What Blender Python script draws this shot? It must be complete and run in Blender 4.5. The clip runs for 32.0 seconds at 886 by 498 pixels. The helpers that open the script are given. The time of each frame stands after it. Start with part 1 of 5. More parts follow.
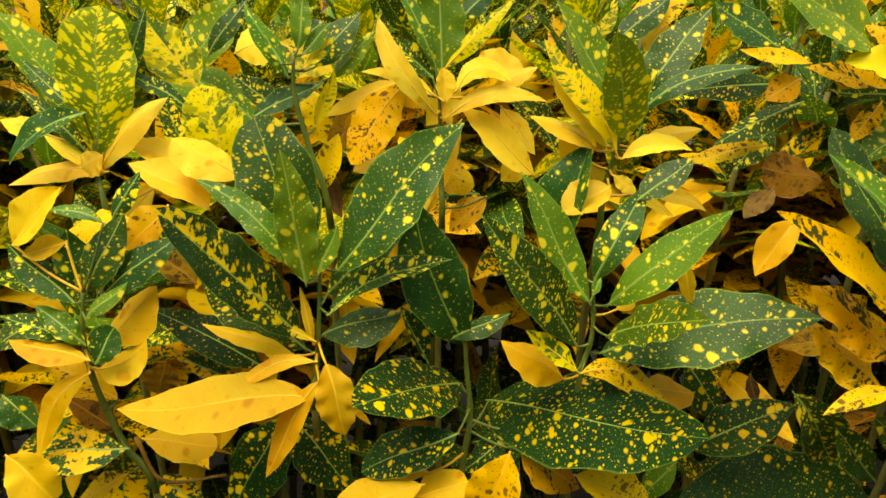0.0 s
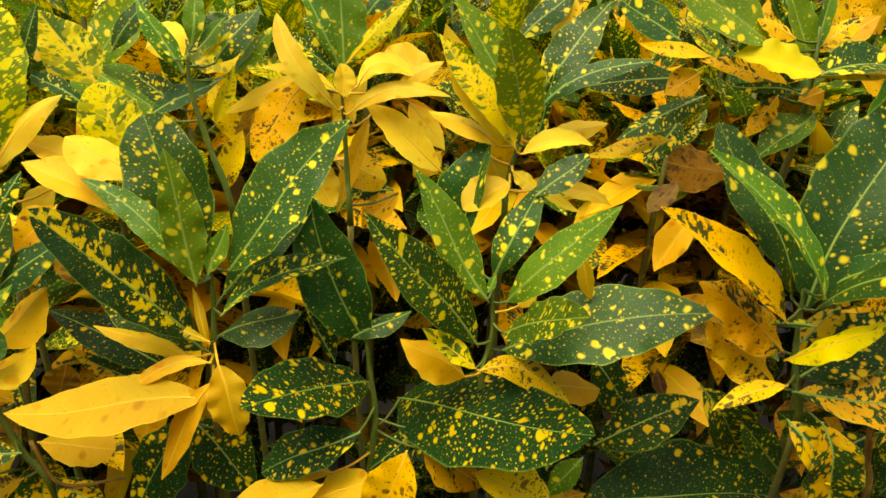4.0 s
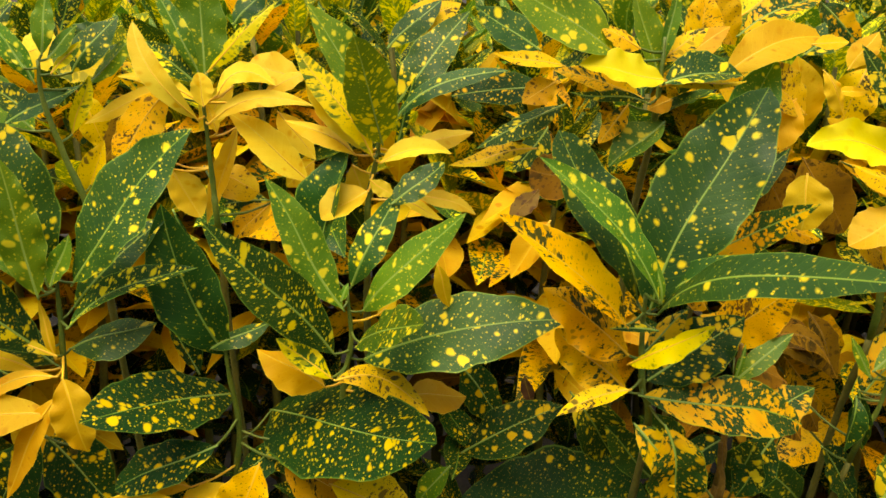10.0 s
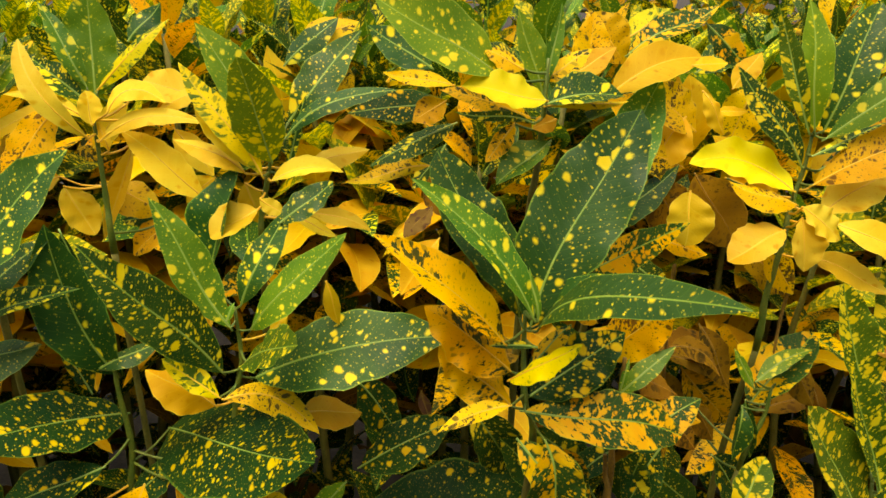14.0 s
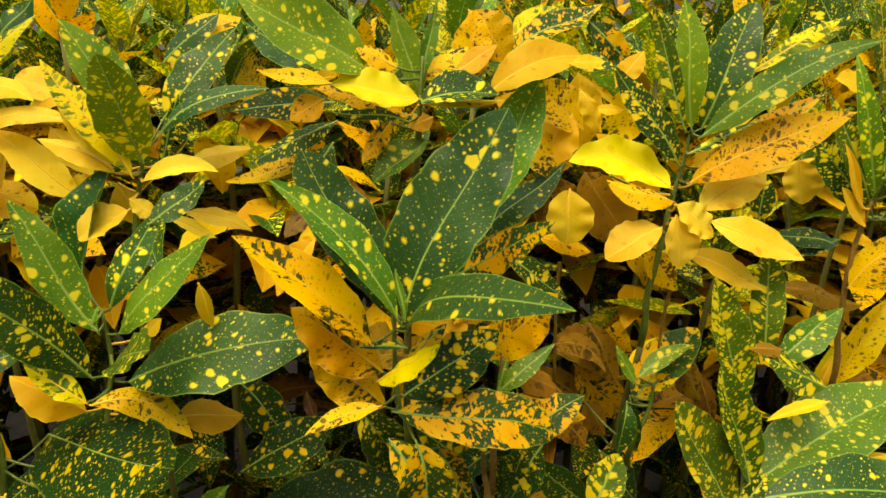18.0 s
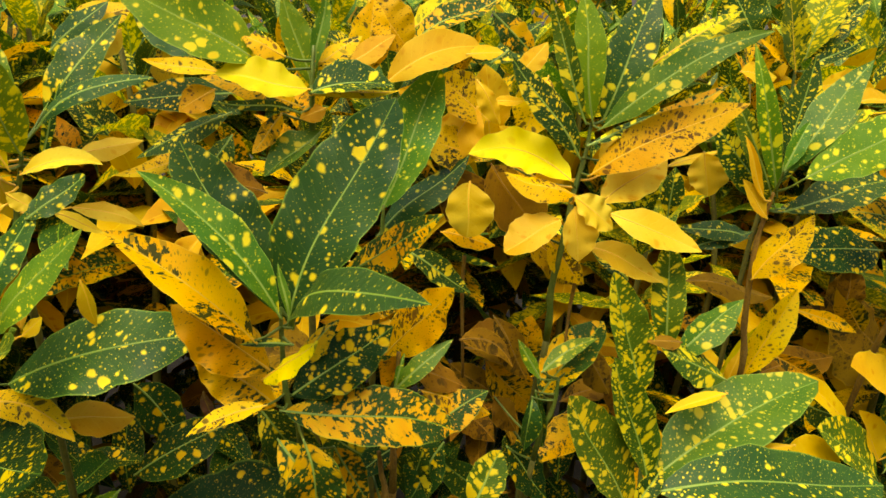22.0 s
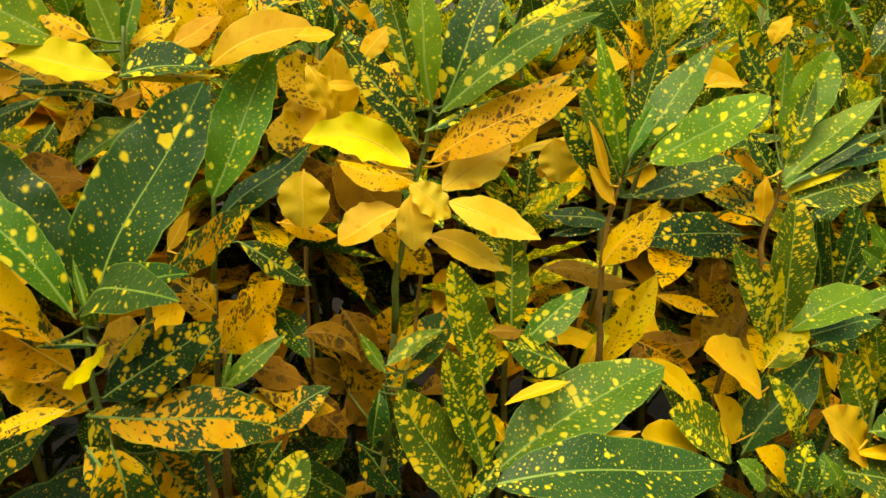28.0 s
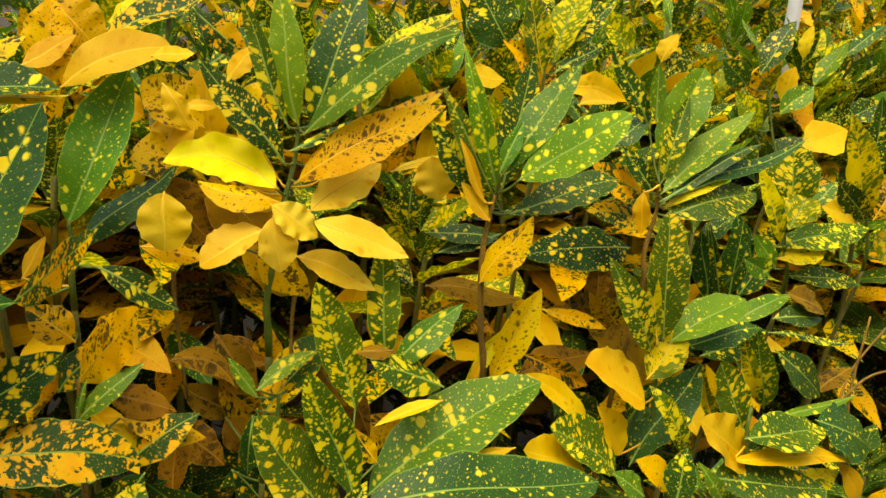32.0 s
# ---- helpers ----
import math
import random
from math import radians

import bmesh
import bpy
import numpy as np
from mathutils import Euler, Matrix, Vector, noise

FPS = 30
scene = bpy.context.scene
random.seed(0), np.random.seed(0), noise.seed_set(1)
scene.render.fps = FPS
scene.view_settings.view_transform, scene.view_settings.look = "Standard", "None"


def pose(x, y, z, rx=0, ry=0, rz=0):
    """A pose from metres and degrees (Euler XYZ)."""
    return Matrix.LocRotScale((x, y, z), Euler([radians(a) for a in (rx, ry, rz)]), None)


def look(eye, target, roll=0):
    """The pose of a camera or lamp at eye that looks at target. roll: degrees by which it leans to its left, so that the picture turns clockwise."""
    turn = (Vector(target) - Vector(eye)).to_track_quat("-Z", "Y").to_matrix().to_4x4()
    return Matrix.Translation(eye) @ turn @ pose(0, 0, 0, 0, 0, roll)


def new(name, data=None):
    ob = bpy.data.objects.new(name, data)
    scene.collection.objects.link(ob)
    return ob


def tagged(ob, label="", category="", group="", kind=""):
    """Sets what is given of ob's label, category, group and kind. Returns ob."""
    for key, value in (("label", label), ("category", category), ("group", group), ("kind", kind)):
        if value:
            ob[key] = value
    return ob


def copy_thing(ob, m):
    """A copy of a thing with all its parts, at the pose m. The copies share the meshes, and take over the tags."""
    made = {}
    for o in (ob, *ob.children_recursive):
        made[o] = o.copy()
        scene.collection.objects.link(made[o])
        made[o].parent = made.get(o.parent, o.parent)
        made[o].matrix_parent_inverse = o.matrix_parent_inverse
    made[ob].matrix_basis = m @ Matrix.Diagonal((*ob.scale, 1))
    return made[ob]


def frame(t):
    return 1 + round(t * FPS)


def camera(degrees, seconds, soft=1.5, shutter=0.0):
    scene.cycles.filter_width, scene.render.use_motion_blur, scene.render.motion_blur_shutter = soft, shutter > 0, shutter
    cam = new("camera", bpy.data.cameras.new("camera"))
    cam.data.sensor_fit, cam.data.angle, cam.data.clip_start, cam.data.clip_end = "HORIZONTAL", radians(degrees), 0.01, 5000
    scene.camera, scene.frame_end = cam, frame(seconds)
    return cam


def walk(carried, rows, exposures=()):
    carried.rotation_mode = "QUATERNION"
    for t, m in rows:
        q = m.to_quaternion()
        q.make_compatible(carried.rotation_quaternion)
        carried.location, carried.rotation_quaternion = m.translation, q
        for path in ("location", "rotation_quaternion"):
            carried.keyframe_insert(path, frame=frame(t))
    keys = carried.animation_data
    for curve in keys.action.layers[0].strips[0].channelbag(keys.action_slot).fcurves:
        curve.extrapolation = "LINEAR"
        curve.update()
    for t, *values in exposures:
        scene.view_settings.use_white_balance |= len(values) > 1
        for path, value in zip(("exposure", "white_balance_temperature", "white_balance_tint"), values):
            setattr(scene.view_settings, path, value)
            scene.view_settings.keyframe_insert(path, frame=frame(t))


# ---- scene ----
cam = camera(61.0, 32.0, soft=1.55)
PATH = [
    (0, (-0.026, 0.004, 1.105), (0.083, 1.886, 0.439), 0.7),
    (0.5, (-0.02, 0.005, 1.105), (0.093, 1.886, 0.433), 0.7),
    (1, (-0.014, 0.008, 1.103), (0.108, 1.886, 0.427), 0.8),
    (1.5, (-0.008, 0.008, 1.102), (0.116, 1.883, 0.418), 0.7),
    (2, (0.0, 0.005, 1.105), (0.116, 1.881, 0.422), 0.5),
    (2.5, (0.006, 0.004, 1.109), (0.129, 1.879, 0.425), 0.6),
    (3, (0.014, 0.005, 1.109), (0.149, 1.878, 0.419), 0.7),
    (3.5, (0.026, 0.007, 1.106), (0.166, 1.88, 0.42), 0.6),
    (5.5, (0.049, 0.002, 1.113), (0.215, 1.875, 0.43), 0.7),
    (6, (0.055, 0.004, 1.112), (0.226, 1.874, 0.424), 0.7),
    (6.5, (0.066, 0.003, 1.11), (0.243, 1.876, 0.431), 0.6),
    (7, (0.073, 0.002, 1.112), (0.251, 1.874, 0.429), 0.6),
    (7.5, (0.076, -0.001, 1.113), (0.258, 1.872, 0.435), 0.5),
    (8, (0.085, 0.001, 1.113), (0.274, 1.873, 0.436), 0.6),
    (8.5, (0.091, 0.003, 1.115), (0.281, 1.872, 0.429), 0.6),
    (9, (0.096, 0.002, 1.113), (0.305, 1.873, 0.438), 0.8),
    (9.5, (0.099, 0.004, 1.109), (0.332, 1.875, 0.442), 1.0),
    (10, (0.11, -0.001, 1.106), (0.347, 1.874, 0.451), 0.9),
    (10.5, (0.114, 0.001, 1.113), (0.362, 1.871, 0.449), 0.9),
    (11, (0.124, -0.002, 1.114), (0.378, 1.868, 0.452), 0.9),
    (11.5, (0.129, -0.001, 1.113), (0.397, 1.867, 0.451), 0.9),
    (12, (0.136, -0.002, 1.115), (0.415, 1.864, 0.452), 0.8),
    (12.5, (0.141, -0.004, 1.117), (0.428, 1.861, 0.454), 0.9),
    (13, (0.149, -0.007, 1.12), (0.449, 1.857, 0.46), 1.1),
    (13.5, (0.156, -0.009, 1.119), (0.467, 1.857, 0.468), 1.2),
    (14, (0.163, -0.01, 1.119), (0.487, 1.854, 0.471), 1.4),
    (14.5, (0.173, -0.011, 1.121), (0.512, 1.849, 0.47), 1.5),
    (16.5, (0.205, -0.016, 1.12), (0.579, 1.84, 0.474), 1.5),
    (17, (0.213, -0.017, 1.122), (0.602, 1.836, 0.478), 1.5),
    (17.5, (0.219, -0.016, 1.124), (0.62, 1.831, 0.467), 1.7),
    (18, (0.225, -0.017, 1.122), (0.637, 1.827, 0.465), 1.8),
    (18.5, (0.24, -0.02, 1.122), (0.656, 1.822, 0.466), 1.8),
    (19, (0.244, -0.021, 1.122), (0.671, 1.821, 0.469), 1.9),
    (19.5, (0.25, -0.022, 1.122), (0.687, 1.819, 0.473), 2.0),
    (20, (0.258, -0.021, 1.119), (0.706, 1.815, 0.467), 2.0),
    (20.5, (0.263, -0.02, 1.118), (0.723, 1.811, 0.457), 2.2),
    (21, (0.264, -0.02, 1.118), (0.735, 1.807, 0.456), 2.2),
    (21.5, (0.269, -0.02, 1.119), (0.749, 1.806, 0.459), 2.2),
    (22, (0.275, -0.019, 1.118), (0.773, 1.802, 0.457), 2.3),
    (22.5, (0.283, -0.02, 1.12), (0.797, 1.795, 0.455), 2.3),
    (23, (0.285, -0.019, 1.119), (0.805, 1.794, 0.453), 2.2),
    (23.5, (0.294, -0.018, 1.119), (0.821, 1.792, 0.449), 2.2),
    (24, (0.298, -0.017, 1.117), (0.841, 1.787, 0.447), 2.4),
    (24.5, (0.305, -0.016, 1.116), (0.857, 1.782, 0.438), 2.4),
    (25, (0.309, -0.016, 1.115), (0.872, 1.779, 0.438), 2.4),
    (25.5, (0.315, -0.018, 1.118), (0.89, 1.772, 0.437), 2.4),
    (27.5, (0.347, -0.024, 1.115), (0.972, 1.751, 0.437), 2.7),
    (28, (0.353, -0.024, 1.115), (0.989, 1.746, 0.436), 2.8),
    (28.5, (0.363, -0.027, 1.114), (1.015, 1.739, 0.439), 2.8),
    (29, (0.37, -0.028, 1.117), (1.043, 1.73, 0.442), 2.9),
    (29.5, (0.377, -0.03, 1.114), (1.059, 1.73, 0.454), 2.8),
    (30, (0.382, -0.031, 1.116), (1.083, 1.724, 0.462), 2.8),
    (30.5, (0.385, -0.034, 1.117), (1.105, 1.717, 0.471), 2.9),
    (31, (0.393, -0.036, 1.117), (1.128, 1.71, 0.475), 2.9),
    (31.5, (0.396, -0.035, 1.118), (1.16, 1.699, 0.478), 3.0),
    (32, (0.405, -0.039, 1.119), (1.176, 1.693, 0.485), 3.0),
]
walk(cam, [(t, look(eye, target, roll)) for t, eye, target, roll in PATH], exposures=((0, 0.93, 7900, 9), (16, 0.91, 7900, 10), (32, 0.86, 7900, 7)))

# ---- light: a bright hazy sky, with a wide soft sun high behind the camera ----
SUN_UP, SUN_TURN = 74.0, 215.0
world = bpy.data.worlds.new("sky")
scene.world = world
world.use_nodes = True
wn, wl = world.node_tree.nodes, world.node_tree.links
wn.clear()
sky = wn.new("ShaderNodeTexSky")
sky.sky_type, sky.sun_disc = "NISHITA", False
sky.sun_elevation, sky.sun_rotation = radians(SUN_UP), radians(SUN_TURN)
sky.air_density, sky.dust_density, sky.ozone_density = 1.0, 4.0, 1.0
sky_back, sky_out = wn.new("ShaderNodeBackground"), wn.new("ShaderNodeOutputWorld")
sky_back.inputs["Strength"].default_value = 0.15
wl.new(sky.outputs[0], sky_back.inputs["Color"])
wl.new(sky_back.outputs[0], sky_out.inputs["Surface"])
sun = new("sun", bpy.data.lights.new("sun", "SUN"))
sun.data.energy, sun.data.angle, sun.data.color = 1.5, radians(50), (1.0, 0.94, 0.80)
sun.matrix_world = look((0, 0, 0), (-math.sin(radians(SUN_TURN)) * math.cos(radians(SUN_UP)), -math.cos(radians(SUN_TURN)) * math.cos(radians(SUN_UP)), -math.sin(radians(SUN_UP))))


# ---- materials ----
def graph(name):
    mat = bpy.data.materials.new(name)
    mat.use_nodes = True
    nodes, links = mat.node_tree.nodes, mat.node_tree.links
    nodes.clear()

    def node(kind, values=None, **props):
        n = nodes.new(kind)
        if "operation" in props:
            n.operation = props["operation"]
        if "data_type" in props:
            n.data_type = props["data_type"]
        if "interpolation_type" in props:
            n.interpolation_type = props["interpolation_type"]
        if "voronoi_dimensions" in props:
            n.voronoi_dimensions = props["voronoi_dimensions"]
        if "uv_map" in props:
            n.uv_map = props["uv_map"]
        for key, value in (values or {}).items():
            if hasattr(value, "is_output"):
                links.new(value, n.inputs[key])
            else:
                n.inputs[key].default_value = value
        return n

    def calc(op, a, b=0.0, c=0.0):
        return node("ShaderNodeMath", {0: a, 1: b, 2: c}, operation=op).outputs[0]

    def blend(k, a, b):
        n = node("ShaderNodeMix", {0: k}, data_type="RGBA")
        for slot, value in ((6, a), (7, b)):
            if hasattr(value, "is_output"):
                links.new(value, n.inputs[slot])
            else:
                n.inputs[slot].default_value = (*value, 1)
        return n.outputs[2]

    def step(value, low, high):
        return node("ShaderNodeMapRange", {0: value, 1: low, 2: high}, interpolation_type="SMOOTHSTEP").outputs[0]

    return mat, node, calc, blend, step


def leaf_material(name, ground, ground_2, mark, mark_2, cover, size, stretch, rib, rough=0.44, glow=0.24, clump=0.5, edge=None, fine=0.5, veins=0.10, blotch=None, core=0.0, gloss=0.18):
    """A leaf skin: a ground colour that shifts softly, oval marks that follow the side veins, side veins and a pale margin."""
    mat, node, calc, blend, step = graph(name)
    place = node("ShaderNodeUVMap", uv_map="metres").outputs[0]
    shape = node("ShaderNodeSeparateXYZ", {0: node("ShaderNodeUVMap", uv_map="shape").outputs[0]})
    across, along = calc("SUBTRACT", shape.outputs[0], 0.5), shape.outputs[1]
    half = calc("MULTIPLY", calc("ABSOLUTE", across), 2.0)
    luck = calc("FRACT", calc("ADD", node("ShaderNodeObjectInfo").outputs["Random"], node("ShaderNodeNewGeometry").outputs["Random Per Island"]))
    xy = node("ShaderNodeSeparateXYZ", {0: place})
    side = calc("SIGN", xy.outputs[0])
    out = calc("ABSOLUTE", xy.outputs[0])
    # along and across the side veins, which leave the midrib at about 55 degrees
    vein = calc("ADD", calc("MULTIPLY", out, 0.80), calc("MULTIPLY", xy.outputs[1], 0.60))
    cross = calc("SUBTRACT", calc("MULTIPLY", xy.outputs[1], 0.80), calc("MULTIPLY", out, 0.60))
    wobble = node("ShaderNodeTexNoise", {"Vector": place, "Scale": 160.0, "Detail": 2.0})
    bend = node("ShaderNodeSeparateColor", {0: wobble.outputs["Color"]})
    vx = calc("ADD", calc("DIVIDE", vein, stretch), calc("MULTIPLY", bend.outputs[0], 0.003))
    vy = calc("ADD", cross, calc("MULTIPLY", bend.outputs[1], 0.003))
    shift_x = calc("MULTIPLY_ADD", luck, 7.3, calc("MULTIPLY", side, 1.7))
    spot_place = node("ShaderNodeCombineXYZ", {0: calc("ADD", vx, shift_x), 1: calc("ADD", vy, shift_x), 2: luck}).outputs[0]
    patch = node("ShaderNodeTexNoise", {"Vector": spot_place, "Scale": 34.0, "Detail": 1.0}).outputs["Fac"]
    gain = calc("MULTIPLY_ADD", calc("SUBTRACT", patch, 0.5), clump * 4.0, calc("MULTIPLY_ADD", calc("FRACT", calc("MULTIPLY", luck, 29.0)), 0.5, 0.72))
    if core:
        # marks crowd along the midrib
        gain = calc("MULTIPLY_ADD", calc("SUBTRACT", 0.45, half), core, gain)
    marks = None
    for scale, reach, shift in ((1.0 / size, 1.0, 0.0), (1.0 / size, 0.8, 3.7), (2.4 / size, fine, 8.1), (2.4 / size, fine, 11.3)):
        spread = node("ShaderNodeVectorMath", {0: spot_place, 1: (scale, scale, 41.0), 2: (shift, shift, shift)}, operation="MULTIPLY_ADD").outputs[0]
        cells = node("ShaderNodeTexVoronoi", {"Vector": spread, "Scale": 1.0, "Randomness": 0.75}, voronoi_dimensions="2D")
        own = node("ShaderNodeSeparateColor", {0: cells.outputs["Color"]}).outputs[0]
        radius = calc("MINIMUM", calc("MULTIPLY", calc("MULTIPLY", calc("POWER", own, 4.0), gain), cover * reach), 0.46)
        inside = step(calc("SUBTRACT", radius, cells.outputs["Distance"]), -0.09, 0.09)
        marks = inside if marks is None else calc("MAXIMUM", marks, inside)
    if blotch:
        # ragged patches in place of round spots
        level, grainy, few = blotch
        rag = node("ShaderNodeTexNoise", {"Vector": spot_place, "Scale": grainy, "Detail": 3.0, "Roughness": 0.55}).outputs["Fac"]
        rag = calc("ADD", rag, calc("MULTIPLY", calc("SUBTRACT", patch, 0.5), clump))
        rag = calc("ADD", rag, calc("MULTIPLY", calc("SUBTRACT", calc("FRACT", calc("MULTIPLY", luck, 29.0)), 0.5), 0.05))
        if core:
            rag = calc("MULTIPLY_ADD", calc("SUBTRACT", 0.45, half), core * 0.14, rag)
        ragged = step(rag, level - 0.015, level + 0.015)
        marks = calc("MAXIMUM", ragged, calc("MULTIPLY", marks, few))
    tone = node("ShaderNodeTexNoise", {"Vector": spot_place, "Scale": 22.0, "Detail": 3.0}).outputs["Fac"]
    base = blend(step(tone, 0.3, 0.7), ground, ground_2)
    marked = blend(step(node("ShaderNodeTexNoise", {"Vector": spot_place, "Scale": 70.0}).outputs["Fac"], 0.35, 0.65), mark, mark_2)
    colour = blend(marks, base, marked)
    # side veins, margin
    waves = calc("ABSOLUTE", calc("SUBTRACT", calc("FRACT", calc("MULTIPLY_ADD", cross, 150.0, calc("MULTIPLY", bend.outputs[2], 0.5))), 0.5))
    line = calc("MULTIPLY", calc("SUBTRACT", 1.0, step(waves, 0.0, 0.06)), veins)
    colour = blend(line, colour, rib)
    rim = calc("MULTIPLY", step(half, 0.95, 0.99), 0.6)
    colour = blend(rim, colour, edge or rib)
    # the pale midrib, tapering to the tip
    keel = calc("MULTIPLY_ADD", along, -0.00070, 0.00092)
    colour = blend(calc("MULTIPLY", calc("SUBTRACT", 1.0, step(calc("SUBTRACT", out, keel), -0.0003, 0.0004)), 0.8), colour, rib)
    hue = node("ShaderNodeHueSaturation", {"Color": colour, "Hue": calc("MULTIPLY_ADD", luck, 0.024, 0.488), "Saturation": 1.0, "Value": calc("MULTIPLY_ADD", calc("FRACT", calc("MULTIPLY", luck, 17.0)), 0.36, 0.82)}).outputs[0]
    grain = node("ShaderNodeTexNoise", {"Vector": place, "Scale": 900.0, "Detail": 2.0}).outputs["Fac"]
    relief = calc("ADD", calc("ADD", calc("MULTIPLY", step(waves, 0.0, 0.42), 0.12), calc("MULTIPLY", grain, 0.35)), calc("MULTIPLY", tone, 2.4))
    bump = node("ShaderNodeBump", {"Strength": 0.45, "Distance": 0.0012, "Height": relief}).outputs[0]
    skin = node("ShaderNodeBsdfPrincipled", {"Base Color": hue, "Roughness": calc("MULTIPLY_ADD", tone, 0.22, rough), "Normal": bump, "Specular IOR Level": gloss})
    through_light = node("ShaderNodeBsdfTranslucent", {"Color": hue, "Normal": bump})
    both = node("ShaderNodeMixShader", {0: glow, 1: skin.outputs[0], 2: through_light.outputs[0]})
    node("ShaderNodeOutputMaterial", {"Surface": both.outputs[0]})
    return mat


